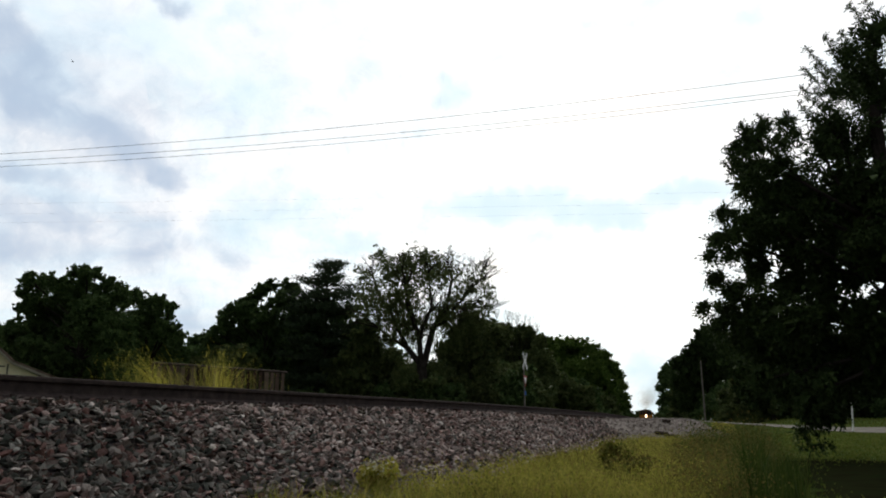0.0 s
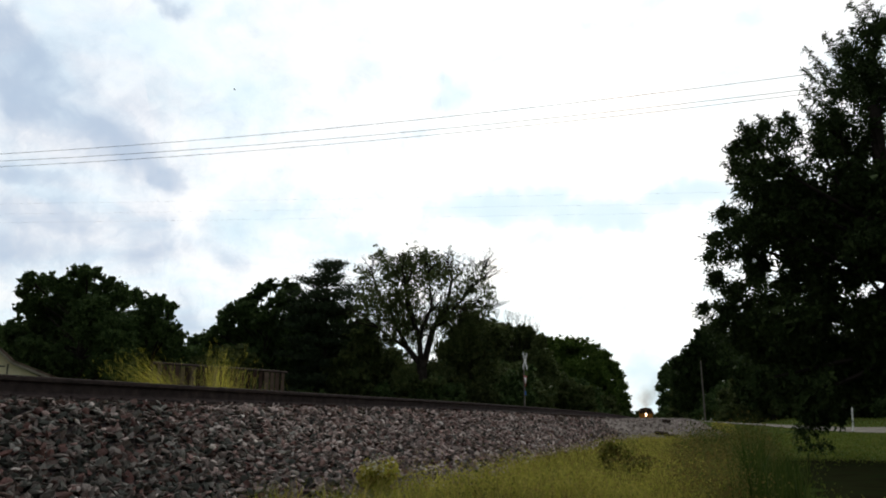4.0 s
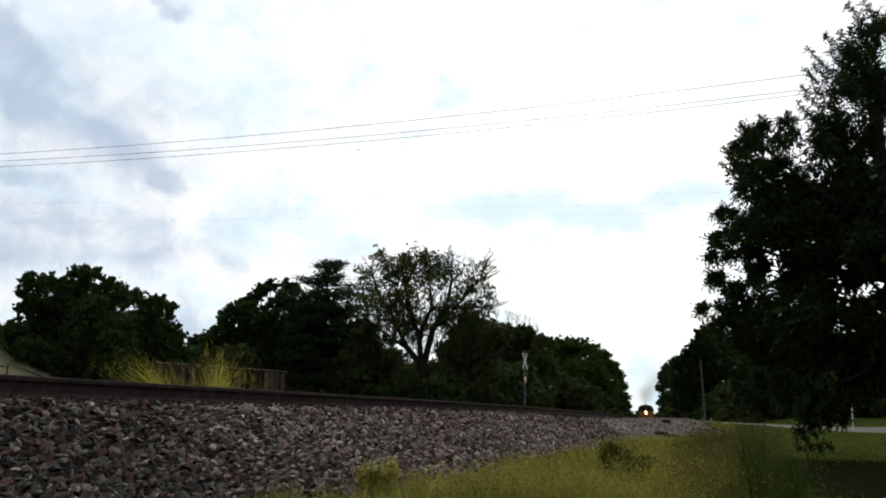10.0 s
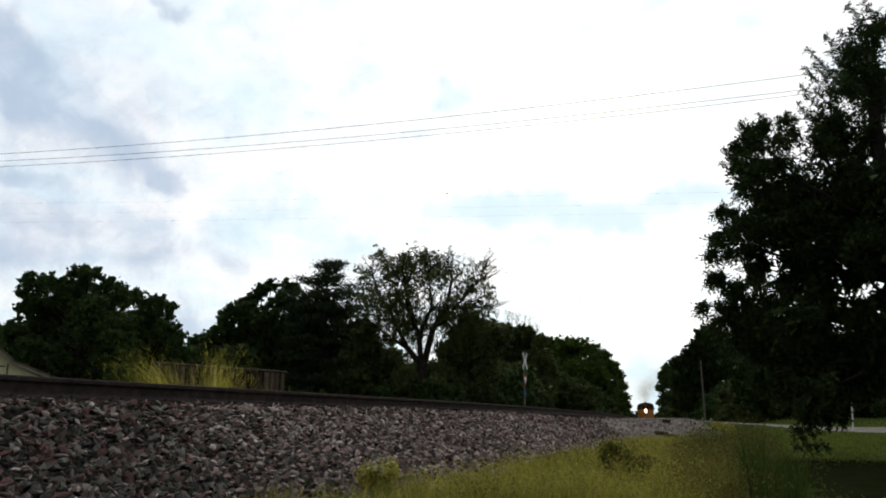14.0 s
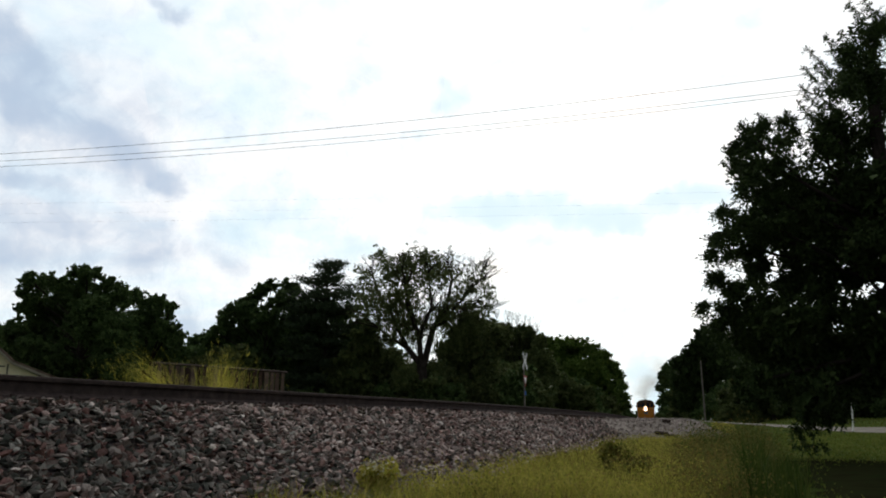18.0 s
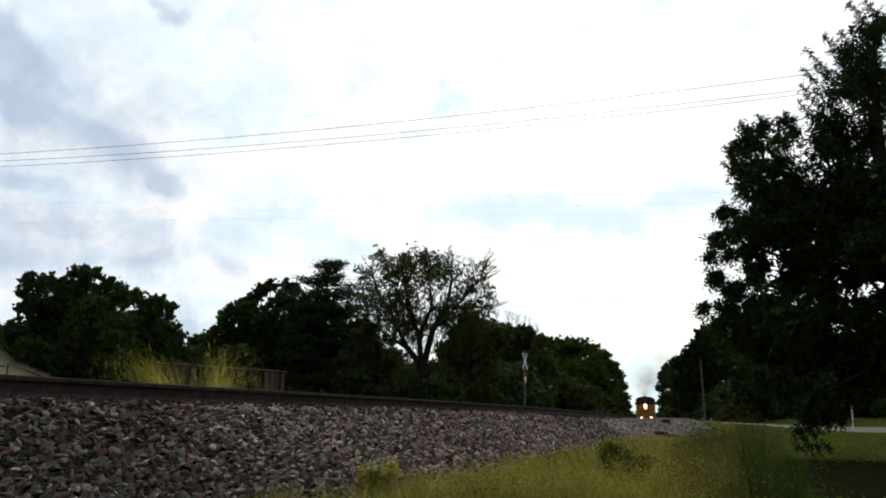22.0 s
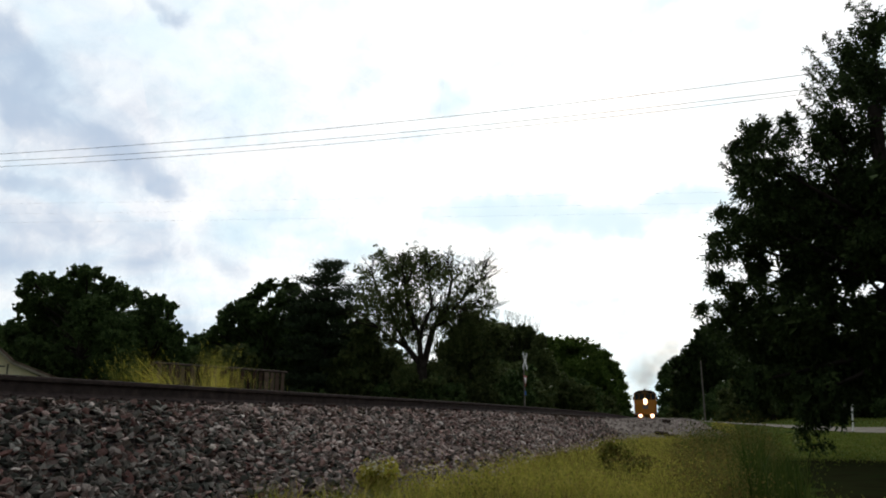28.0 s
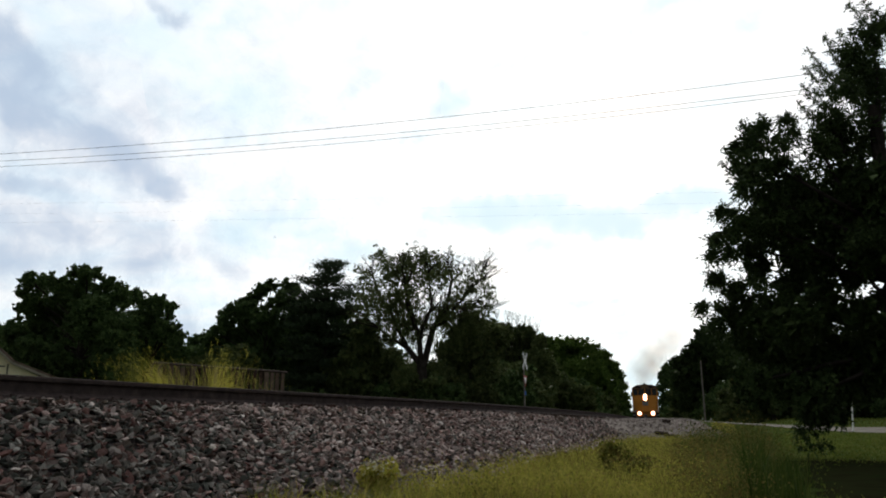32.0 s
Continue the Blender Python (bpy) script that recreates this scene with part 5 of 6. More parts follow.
def build_gold_grass():
    """Tall golden grass behind the track, in leaning sheaves."""
    thing = empty("golden_grass", (-7.0, 11.15, 0.35), label="tall golden grass blowing in wind behind the track", category="grass")
    rng = np.random.default_rng(81)
    # across, back, height, lean across, fan, stems
    sheaves = [(-0.3, -0.08, 1.8, -0.44, 0.09, 95), (-0.38, -0.05, 1.9, -0.43, 0.09, 100), (-0.22, -0.02, 1.6, -0.38, 0.11, 90), (-0.48, 0.04, 1.72, -0.52, 0.10, 76), (-0.62, -0.1, 1.6, -0.62, 0.1, 40),
               (-0.08, 0.02, 1.3, -0.26, 0.16, 44), (0.06, 0.0, 1.35, -0.1, 0.2, 22), (0.18, 0.05, 1.2, -0.02, 0.2, 56), (0.26, 0.05, 1.34, -0.04, 0.17, 90), (0.34, 0.07, 1.5, 0.0, 0.15, 100), (0.4, 0.09, 1.42, 0.06, 0.16, 95),
               (0.5, 0.12, 1.26, 0.1, 0.2, 80), (0.62, 0.13, 1.14, 0.05, 0.24, 34), (0.9, 0.2, 1.1, 0.08, 0.24, 28), (1.1, 0.26, 1.06, 0.1, 0.24, 24)]
    for i, (dx, dy, h, wx, fan, n) in enumerate(sheaves):
        P = np.stack([rng.normal(size=n) * 0.05, rng.normal(size=n) * 0.06, np.zeros(n)], -1)
        V, T = arcs(P, h * 0.95, 0.0018, fan * 1.7, 82 + i, (wx * 1.25, 0.0))
        # feathery heads
        m = n
        Q = V[8::10][rng.integers(0, n, m)]
        V2, T2 = blades(Q - np.array((wx * 0.15, 0, 0.12)), 0.13, 0.0026, 0.7, 182 + i, (wx * 1.5, 0.0))
        # leaves off the lower stems
        Q = V[2::10][rng.integers(0, n, n)]
        V3, T3 = arcs(Q, h * 0.42, 0.0016, 0.5, 282 + i, (wx * 1.2, 0.0))
        ob = part("sheaf", np_mesh("sheaf", *join_np([(V, T), (V2, T2), (V3, T3)]), M_GOLD), None, thing, at=(dx, dy, 0))
        GOLD.append((ob, (dx, dy, 0), i * 0.5))


build_gold_grass()


# ---- barn, fence, signs, poles ----
def build_barn():
    """Cream gable end with a roof that flattens over a lean-to; local x along the gable, y behind."""
    barn = empty("barn", pose(-32.45, 32.95, float(ground_z(-32.2, 33.0)) - 0.02, 0, 0, 39), label="cream sided barn with brown shingle roof and lean-to", category="barn")
    outline = [(-6.0, 0), (2.35, 0), (2.35, 2.86), (0.78, 3.6), (0.0, 4.33), (-1.9, 5.7), (-3.9, 4.33), (-4.9, 3.55), (-6.0, 2.95)]
    part("wall", prism(outline, 0.0, 9.0), M_SIDING, barn, "cream painted siding")
    roof = [(-6.6, 2.75), (-4.95, 3.62), (-3.95, 4.4), (-1.9, 5.8), (0.05, 4.4), (0.82, 3.68), (3.5, 2.62)]
    for i, (a, b) in enumerate(zip(roof[:-1], roof[1:])):
        part("roof", prism([a, b, (b[0], b[1] + 0.11), (a[0], a[1] + 0.11)], -0.35, 9.35), M_ROOF, barn, "brown weathered shingles")
        part("bargeboard", prism([(a[0], a[1] - 0.14), (b[0], b[1] - 0.14), (b[0], b[1] - 0.002), (a[0], a[1] - 0.002)], -0.36, -0.31), M_TRIM, barn)
    part("corner_trim", box((0.55, -0.03, 0), (0.63, 0.0, 3.6), 0.004), M_TRIM, barn)
    part("lintel", box((-1.5, -0.03, 3.42), (0.479, 0.0, 3.5), 0.004), M_TRIM, barn)
    z = 0.2
    while z < 3.4:
        part("siding_lap", box((-5.9, -0.012, z), (0.47, 0.0, z + 0.012)), M_SIDING, barn)
        z += 0.2


build_barn()


def build_fence():
    a, b = Vector((-10.95, 15.6, 0)), Vector((-9.57, 19.73, 0))
    d = (b - a)
    n = d.normalized()
    ang = math.degrees(math.atan2(d.y, d.x))
    g = float(ground_z(-10.5, 16.0)) - 0.02
    fence = empty("board_fence", pose(a.x, a.y, g, 0, 0, ang), label="rust-brown board fence with a pipe top rail", category="fence")
    Lf = d.length
    top = 2.05 - g
    rng = random.Random(91)
    part("top_rail", cyl((0, 0, top - 0.03), (Lf, 0, top - 0.03), 0.03), M_PIPE, fence)
    part("bottom_rail", cyl((0, 0, 0.35), (Lf, 0, 0.35), 0.025), M_PIPE, fence)
    k = 0
    while k * 1.6 < Lf + 0.1:
        x = min(k * 1.6, Lf)
        part("post", cyl((x, 0.0, 0), (x, 0.0, top), 0.035), M_PIPE, fence)
        k += 1
    x = 0.1
    while x < Lf - 0.25:
        w = rng.uniform(0.11, 0.15)
        part("board", box((x, -0.06, 0.12), (x + w, -0.035, top - rng.uniform(0.05, 0.09)), 0.004), M_FENCE, fence)
        x += w + (rng.uniform(0.015, 0.05) if x < 2.0 else rng.uniform(0.05, 0.09))


build_fence()


def build_crossbuck():
    x, y = -6.72, 44.75
    g = float(ground_z(x, y)) - 0.03
    sign = empty("crossing_sign", pose(x, y, g, 0, 0, 82), label="white railway crossbuck over a red and white yield sign", category="road sign")
    c = 4.05 - g
    part("post", box((-0.04, -0.04, 0), (0.04, 0.04, c + 0.25), 0.006), M_POLE, sign, "grey weathered post")
    for s in (1, -1):
        m = Matrix.Translation((0, -0.07 - 0.012 * (s > 0), c)) @ Matrix.Rotation(radians(45 * s), 4, "Y")
        bl = part("blade", box((-0.61, -0.004, -0.115), (0.61, 0.004, 0.115), 0.003, m), M_WHITE, sign, "white crossbuck blade with worn lettering")
        for k in range(5):
            if abs(k - 2) < 1:
                continue
            u = -0.48 + k * 0.24
            part("letter_bar", box((u - 0.07, -0.008, -0.05), (u + 0.07, -0.0045, 0.05), 0, m), M_BLACK, bl)
    tri = [(-0.38, c - 0.84), (0.38, c - 0.84), (0.0, c - 1.48)]
    part("yield_plate", prism(tri, -0.075, -0.06), M_RED, sign, "red yield triangle")
    part("yield_face", prism([(-0.24, c - 0.95), (0.24, c - 0.95), (0.0, c - 1.34)], -0.08, -0.0755), M_WHITE, sign)
    part("notice_plate", box((-0.15, -0.07, c - 1.95), (0.15, -0.055, c - 1.72), 0.003), M_BLUE, sign, "small blue notice plate")


build_crossbuck()


def utility_pole(name, x, y, h, r, label, arms=(), lean=0.0):
    g = float(ground_z(x, y)) - 0.05
    pole = empty(name, pose(x, y, g, 0, lean, 0), label=label, category="pole")
    part("shaft", cyl((0, 0, 0), (0, 0, h), r, r * 0.7, 12), M_POLE, pole)
    for z, half, ang in arms:
        m = Matrix.Rotation(radians(ang), 4, "Z")
        arm = part("crossarm", box((-half, -0.05 + r, z - 0.06), (half, 0.05 + r, z + 0.06), 0.008, m), M_POLE, pole)
        for u in (-half * 0.9, 0.0, half * 0.9):
            p = m @ Vector((u, r, z + 0.06))
            part("insulator", cyl(p, p + Vector((0, 0, 0.12)), 0.035, 0.025, 8), M_GALV, arm)
    return pole


def wire_span(points, r, name, label):
    V, T = tube_np(points, [r] * len(points), 5)
    tagged(part(name, np_mesh(name, V, T, M_WIRE)), label, "wire", group="overhead wires")


def sag(a, b, s, n=40):
    a, b = Vector(a), Vector(b)
    return [a.lerp(b, i / n) - Vector((0, 0, s * 4 * (i / n) * (1 - i / n))) for i in range(n + 1)]


def build_poles():
    utility_pole("old_pole", 5.82, 84.1, 7.35, 0.105, "leaning grey weathered wooden pole by the woods", lean=-0.4)
    utility_pole("utility_pole", -22.5, 18.1, 8.75, 0.15, "wooden utility pole with a crossarm", [(8.45, 1.2, 90)])
    utility_pole("utility_pole", 7.5, 18.2, 8.75, 0.15, "wooden utility pole with a crossarm", [(8.45, 1.2, 90)])
    for y0, z0, z1 in ((17.62, 8.62, 8.52), (18.15, 8.62, 8.36), (18.68, 8.62, 8.47)):
        wire_span(sag((-22.5, y0, z0), (7.5, y0 + 0.07, z1), 0.36), 0.0065, "overhead_wire", "thin dark overhead wire crossing above the track")
    for y0 in (21.9, 23.3, 24.6):
        wire_span(sag((-40, y0 - 3.5, 8.4), (22, y0 + 8.8, 8.4), 0.05), 0.0011, "overhead_wire", "very thin overhead wire of a farther line")
    utility_pole("utility_pole", -40.0, 19.8, 8.5, 0.13, "wooden utility pole with a crossarm", [(8.3, 1.7, 100)])
    utility_pole("utility_pole", 22.0, 32.1, 8.5, 0.13, "wooden utility pole with a crossarm", [(8.3, 1.7, 100)])


def build_posts():
    g = float(ground_z(12.2, 48.9)) - 0.02
    post = empty("marker_post", pose(11.2, 48.6, g, 0, 3.5, 0), label="white painted wooden marker post beside the road", category="post")
    part("shaft", box((-0.04, -0.04, 0), (0.04, 0.04, 2.2), 0.01), M_WHITE, post)
    part("cap", prism([(-0.045, 2.201), (0.045, 2.201), (0.0, 2.25)], -0.045, 0.045), M_WHITE, post)
    part("base_stain", box((-0.043, -0.043, 0), (0.043, 0.043, 0.12), 0.01), M_TRIM, post, "darker grey foot")


build_poles()
build_posts()


def build_delineators():
    for x, y, h in ((4.35, 66.0, 1.1), (5.15, 68.0, 1.15)):
        g = float(ground_z(x, y)) - 0.02
        post = empty("delineator", (x, y, g), label="pale yellow roadside delineator post near the crossing", category="post", group="roadside delineators")
        part("stake", box((-0.05, -0.015, 0), (0.05, 0.015, h), 0.006), M_PALE, post)
        part("reflector", box((-0.04, -0.022, h - 0.22), (0.04, -0.016, h - 0.06), 0.002), M_GALV, post)


M_PALE = mat("faded_yellow_plastic", [(0.17, 0.17, 0.06), (0.24, 0.23, 0.09)], 0.6, 8, 0.05, 30)
build_delineators()


def rotten_timber(at, size, material, label, seed):
    """A ragged piece of old timber, half sunk where it lies."""
    rng = random.Random(seed)
    th = empty("broken_timber", at, label=label, category="timber")
    L, w, h = size
    bm = box((-L / 2, -w / 2, 0), (L / 2, w / 2, h), min(size) * 0.15)
    bmesh.ops.subdivide_edges(bm, edges=bm.edges[:], cuts=2, use_grid_fill=True)
    for v in bm.verts:
        v.co += Vector((rng.uniform(-1, 1), rng.uniform(-1, 1), rng.uniform(-1, 1))) * min(size) * 0.14
    part("beam", bm, material, th)


def build_scrap():
    """Old broken timber at the foot of the crossing bank, and splinters of ties beside the rail."""
    for i, (x, y, L, turn) in enumerate(((0.46, 28.0, 0.44, 8), (0.8, 27.9, 0.34, -30), (0.7, 30.5, 0.2, 50))):
        rotten_timber(pose(x, y, float(pad_z(x, y)) - 0.07, 9, 6 - 4 * i, turn), (L, 0.22, 0.17), M_TIE, "dark rotten railway timber half sunk in gravel", 55 + i)
    for i, (l, y, L, turn) in enumerate(((0.3, 9.24, 0.16, 20), (0.26, 8.75, 0.2, 70), (0.34, 13.8, 0.42, 78), (0.3, 13.2, 0.2, 60), (0.3, 20.4, 0.4, 80))):
        z = float(bed_z(np.array(l), np.array(y)))
        rotten_timber(pose(rail_x(y) + 0.755 + l, y, z - 0.004, 4, 3, turn), (L * 0.7, 0.08, 0.062), M_ROT, "reddish brown splinter of a rotten tie on ballast", 65 + i)


M_ROT = mat("rotten_red_wood", [(0.022, 0.012, 0.009), (0.06, 0.028, 0.02)], 0.95, 8, 0.6, 40)
build_scrap()


# ---- the locomotive; local origin on the rails under the front, y backwards ----
def build_locomotive():
    loco = empty("locomotive", label="yellow diesel locomotive with lit headlights and sooty roof", category="locomotive")
    # pilot and deck
    part("snow_plow", prism([(-1.34, 0.12), (1.34, 0.12), (1.34, 0.85), (-1.34, 0.85)], -0.3, -0.2), M_BLACK, loco, "black steel pilot plow")
    part("pilot_sheet", box((-1.36, -0.14, 0.5), (1.36, -0.05, 1.35), 0.04), M_YELLOW, loco)
    for s in (-1, 1):
        st = part("step_well", box((s * 1.2 - 0.2, -0.2, 0.3), (s * 1.2 + 0.2, 0.5, 1.3), 0.03), M_BLACK, loco)
        for k in range(3):
            part("step", box((s * 1.2 - 0.22, -0.27, 0.4 + 0.3 * k), (s * 1.2 + 0.22, 0.0, 0.43 + 0.3 * k)), M_WHITE, st)
    part("anticlimber", box((-0.55, -0.5, 1.32), (0.55, 0.1, 1.52), 0.04), M_YELLOW, loco)
    part("deck", box((-1.42, -0.04, 1.36), (1.42, 21.6, 1.5), 0.02), M_GREY, loco)
    cp = part("coupler", box((-0.14, -0.75, 0.78), (0.14, 0.2, 1.02), 0.04), M_STEEL, loco)
    part("knuckle", box((-0.22, -0.95, 0.74), (0.16, -0.7, 1.06), 0.08), M_STEEL, cp)
    for s in (-0.5, 0.5, 0.75):
        part("air_hose", cyl((s, -0.3, 1.0), (s * 1.05, -0.5, 0.45), 0.03), M_BLACK, loco)
    # nose: wide, tapered
    bm = prism([(-1.12, 1.5), (1.12, 1.5), (1.12, 2.75), (0.95, 3.15), (-0.95, 3.15), (-1.12, 2.75)], 0.05, 1.75)
    for v in bm.verts:
        if v.co.y < 0.5 and v.co.z > 2.0:
            v.co.y += 0.28 * (v.co.z - 1.5) / 1.6
    bmesh.ops.bevel(bm, geom=list(bm.edges), offset=0.07, segments=2, affect="EDGES")
    nose = part("nose", bm, M_YELLOW, loco, "yellow safety cab nose")
    part("nose_door", box((-0.95, 0.06, 1.55), (-0.35, 0.11, 2.7), 0.02), M_YELLOW, nose)
    part("nose_shield", box((-0.3, 0.10, 2.05), (0.3, 0.17, 2.5), 0.03), M_GREY, nose, "dark emblem plate on the nose")
    # cab
    cabo = [(-1.37, 1.5), (1.37, 1.5), (1.37, 3.95), (1.2, 4.12), (-1.2, 4.12), (-1.37, 3.95)]
    bm = prism(cabo, 1.7, 4.6)
    bmesh.ops.bevel(bm, geom=list(bm.edges), offset=0.05, segments=2, affect="EDGES")
    cab = part("cab", bm, M_YELLOW, loco, "yellow driver's cab")
    bm = prism([(-1.41, 3.82), (-1.35, 4.0), (-1.12, 4.2), (-0.75, 4.36), (0.75, 4.36), (1.12, 4.2), (1.35, 4.0), (1.41, 3.82), (1.2, 3.9), (-1.2, 3.9)], 1.5, 4.7)
    part("cab_roof", bm, M_ROOFGREY, loco, "dark sooty cab roof")
    for x0, x1 in ((-1.26, -0.76), (-0.7, -0.06), (0.06, 0.7), (0.76, 1.26)):
        wf = part("window_frame", box((x0, 1.66, 3.2), (x1, 1.70, 3.92), 0.015), M_BLACK, cab)
        part("windscreen", box((x0 + 0.05, 1.645, 3.26), (x1 - 0.05, 1.659, 3.86), 0.005), M_GLASS, wf)
    for s in (-1, 1):
        for y0 in (2.2, 3.3):
            sw = part("side_window", box((s * 1.375 - 0.012, y0, 3.1), (s * 1.375 + 0.012, y0 + 0.8, 3.8), 0.005), M_GLASS, cab)
        part("mirror", box((s * 1.45 - 0.08, 2.05, 3.2), (s * 1.45 + 0.08, 2.1, 3.6), 0.01), M_BLACK, cab)
    part("number_board", box((-0.95, 1.47, 4.0), (-0.38, 1.52, 4.22), 0.01), M_BLACK, cab, "black number board")
    part("number_board", box((0.38, 1.47, 4.0), (0.95, 1.52, 4.22), 0.01), M_BLACK, cab, "black number board")
    part("horn", cyl((0, 2.4, 4.44), (0, 1.9, 4.48), 0.05, 0.12, 12), M_STEEL, loco)
    part("antenna_dome", box((-0.35, 3.0, 4.34), (0.35, 3.6, 4.5), 0.05), M_GREY, loco)
    # lights
    hh = part("headlight_housing", box((-0.26, 0.12, 2.52), (0.26, 0.45, 3.32), 0.08), M_BLACK, loco, "black twin headlight housing")
    # a glowing disc behind every lamp is added to paint its orange halo
    for z in (2.78, 3.06):
        part("reflector", cyl((0, 0.1, z), (0, 0.122, z), 0.25, 0.25, 20), M_HALO, hh, "glowing orange disc that paints the lamp's halo")
        part("headlight", cyl((0, 0.07, z), (0, 0.095, z), 0.2, 0.2, 20), M_LAMP, hh, "glowing warm white headlight")
    for s in (-1, 1):
        x = 0.05 + s * 0.7
        dh = part("ditch_light_housing", cyl((x, -0.3, 1.2), (x, -0.1, 1.2), 0.29, 0.22, 16), M_BLACK, loco)
        part("reflector", cyl((x, -0.325, 1.2), (x, -0.305, 1.2), 0.27, 0.27, 20), M_HALO, dh, "glowing orange disc that paints the lamp's halo")
        part("ditch_light", cyl((x, -0.35, 1.2), (x, -0.33, 1.2), 0.2, 0.2, 20), M_LAMP, dh, "glowing warm white ditch light")
    # hand rails
    for s in (-1, 1):
        hr = part("handrail", cyl((s * 1.34, 0.0, 2.5), (s * 1.34, 1.7, 2.5), 0.022, n=6), M_WHITE, loco)
        for y in (0.0, 0.8, 1.65):
            part("stanchion", cyl((s * 1.34, y, 1.5), (s * 1.34, y, 2.5), 0.02, n=6), M_WHITE, hr)
        lr = part("handrail", cyl((s * 1.37, 4.7, 2.5), (s * 1.37, 21.4, 2.5), 0.022, n=6), M_WHITE, loco)
        for k in range(9):
            part("stanchion", cyl((s * 1.37, 4.8 + 2.05 * k, 1.5), (s * 1.37, 4.8 + 2.05 * k, 2.5), 0.02, n=6), M_WHITE, lr)
    # long hood with doors, exhaust and radiator
    bm = prism([(-0.92, 1.5), (0.92, 1.5), (0.92, 3.9), (0.7, 4.2), (-0.7, 4.2), (-0.92, 3.9)], 4.7, 21.0)
    bmesh.ops.bevel(bm, geom=list(bm.edges), offset=0.03, segments=1, affect="EDGES")
    hood = part("long_hood", bm, M_YELLOW, loco, "long yellow engine hood")
    for s in (-1, 1):
        for k in range(14):
            part("hood_door", box((s * 0.925 - 0.012, 5.0 + k * 0.8, 1.7), (s * 0.925 + 0.012, 5.7 + k * 0.8, 3.5), 0.006), M_YELLOW, hood)
        part("side_stripe", box((s * 1.425 - 0.006, 0.3, 1.37), (s * 1.425 + 0.006, 21.3, 1.49)), M_RED, loco, "red sill stripe")
    part("hood_roof", box((-0.72, 5.0, 4.19), (0.72, 16.5, 4.26), 0.02), M_ROOFGREY, loco)
    part("exhaust_stack", box((-0.3, 9.0, 4.2), (0.3, 9.9, 4.55), 0.03), M_BLACK, loco)
    part("dynamic_brake", box((-1.1, 5.2, 3.5), (1.1, 8.0, 4.4), 0.08), M_YELLOW, loco)
    part("radiator", prism([(-0.95, 3.3), (0.95, 3.3), (1.5, 3.85), (1.45, 4.5), (-1.45, 4.5), (-1.5, 3.85)], 16.6, 20.9), M_GREY, loco, "grey winged radiator")
    part("fuel_tank", prism([(-1.3, 0.35), (1.3, 0.35), (1.5, 0.6), (1.5, 1.36), (-1.5, 1.36), (-1.5, 0.6)], 7.6, 13.4), M_BLACK, loco)
    wheels = []
    for y0 in (2.6, 15.0):
        for s in (-1, 1):
            part("truck_frame", box((s * 1.05 - 0.08, y0 - 0.5, 0.45), (s * 1.05 + 0.08, y0 + 4.3, 0.85), 0.06), M_STEEL, loco)
        for k in range(3):
            y = y0 + 1.9 * k
            bm = cyl((-0.9, 0, 0), (0.9, 0, 0), 0.09, n=10)
            for s in (-1, 1):
                add_cyl(bm, (s * 0.70, 0, 0), (s * 0.82, 0, 0), 0.53, n=24)
                add_cyl(bm, (s * 0.66, 0, 0), (s * 0.70, 0, 0), 0.56, n=24)
                for a in range(5):
                    w = Vector((s * 0.83, 0.3 * math.cos(a * 1.2566), 0.3 * math.sin(a * 1.2566)))
                    add_cyl(bm, w - Vector((0.01, 0, 0)), w + Vector((0.01, 0, 0)), 0.07, n=8)
            wheels.append((part("wheelset", bm, M_STEEL, loco, at=(0, y, 0.53)), y))
    return loco, wheels


LOCO, WHEELS = build_locomotive()


def smoke_mat():
    m = bpy.data.materials.new("thin_exhaust_smoke")
    m.use_nodes = True
    nt = m.node_tree
    N, L = nt.nodes.new, nt.links.new
    clear, soot, b = N("ShaderNodeBsdfTransparent"), N("ShaderNodeBsdfTransparent"), N("ShaderNodeMixShader")
    soot.inputs["Color"].default_value = (0.45, 0.35, 0.275, 1)
    L(clear.outputs[0], b.inputs[1])
    L(soot.outputs[0], b.inputs[2])
    L(b.outputs[0], nt.nodes["Material Output"].inputs["Surface"])
    co, noi, mr = N("ShaderNodeTexCoord"), N("ShaderNodeTexNoise"), N("ShaderNodeMapRange")
    noi.inputs["Scale"].default_value, noi.inputs["Detail"].default_value = 1.6, 5
    L(co.outputs["Object"], noi.inputs["Vector"])
    # thins out towards each puff's rim
    flat, ln, fade, mul = N("ShaderNodeVectorMath"), N("ShaderNodeVectorMath"), N("ShaderNodeMapRange"), N("ShaderNodeMath")
    flat.operation, ln.operation, mul.operation, fade.interpolation_type = "MULTIPLY", "LENGTH", "MULTIPLY", "SMOOTHERSTEP"
    flat.inputs[1].default_value = (1, 0, 1)
    L(co.outputs["Object"], flat.inputs[0])
    L(flat.outputs[0], ln.inputs[0])
    L(ln.outputs["Value"], fade.inputs["Value"])
    for k, v in zip(("From Min", "From Max", "To Min", "To Max"), (0.0, 0.92, 0.34, 0.0)):
        fade.inputs[k].default_value = v
    for k, v in zip(("From Min", "From Max", "To Min", "To Max"), (0.3, 0.65, 0.15, 1.0)):
        mr.inputs[k].default_value = v
    L(noi.outputs["Fac"], mr.inputs["Value"])
    L(mr.outputs[0], mul.inputs[0])
    L(fade.outputs[0], mul.inputs[1])
    L(mul.outputs[0], b.inputs[0])
    return m


SMOKE = []


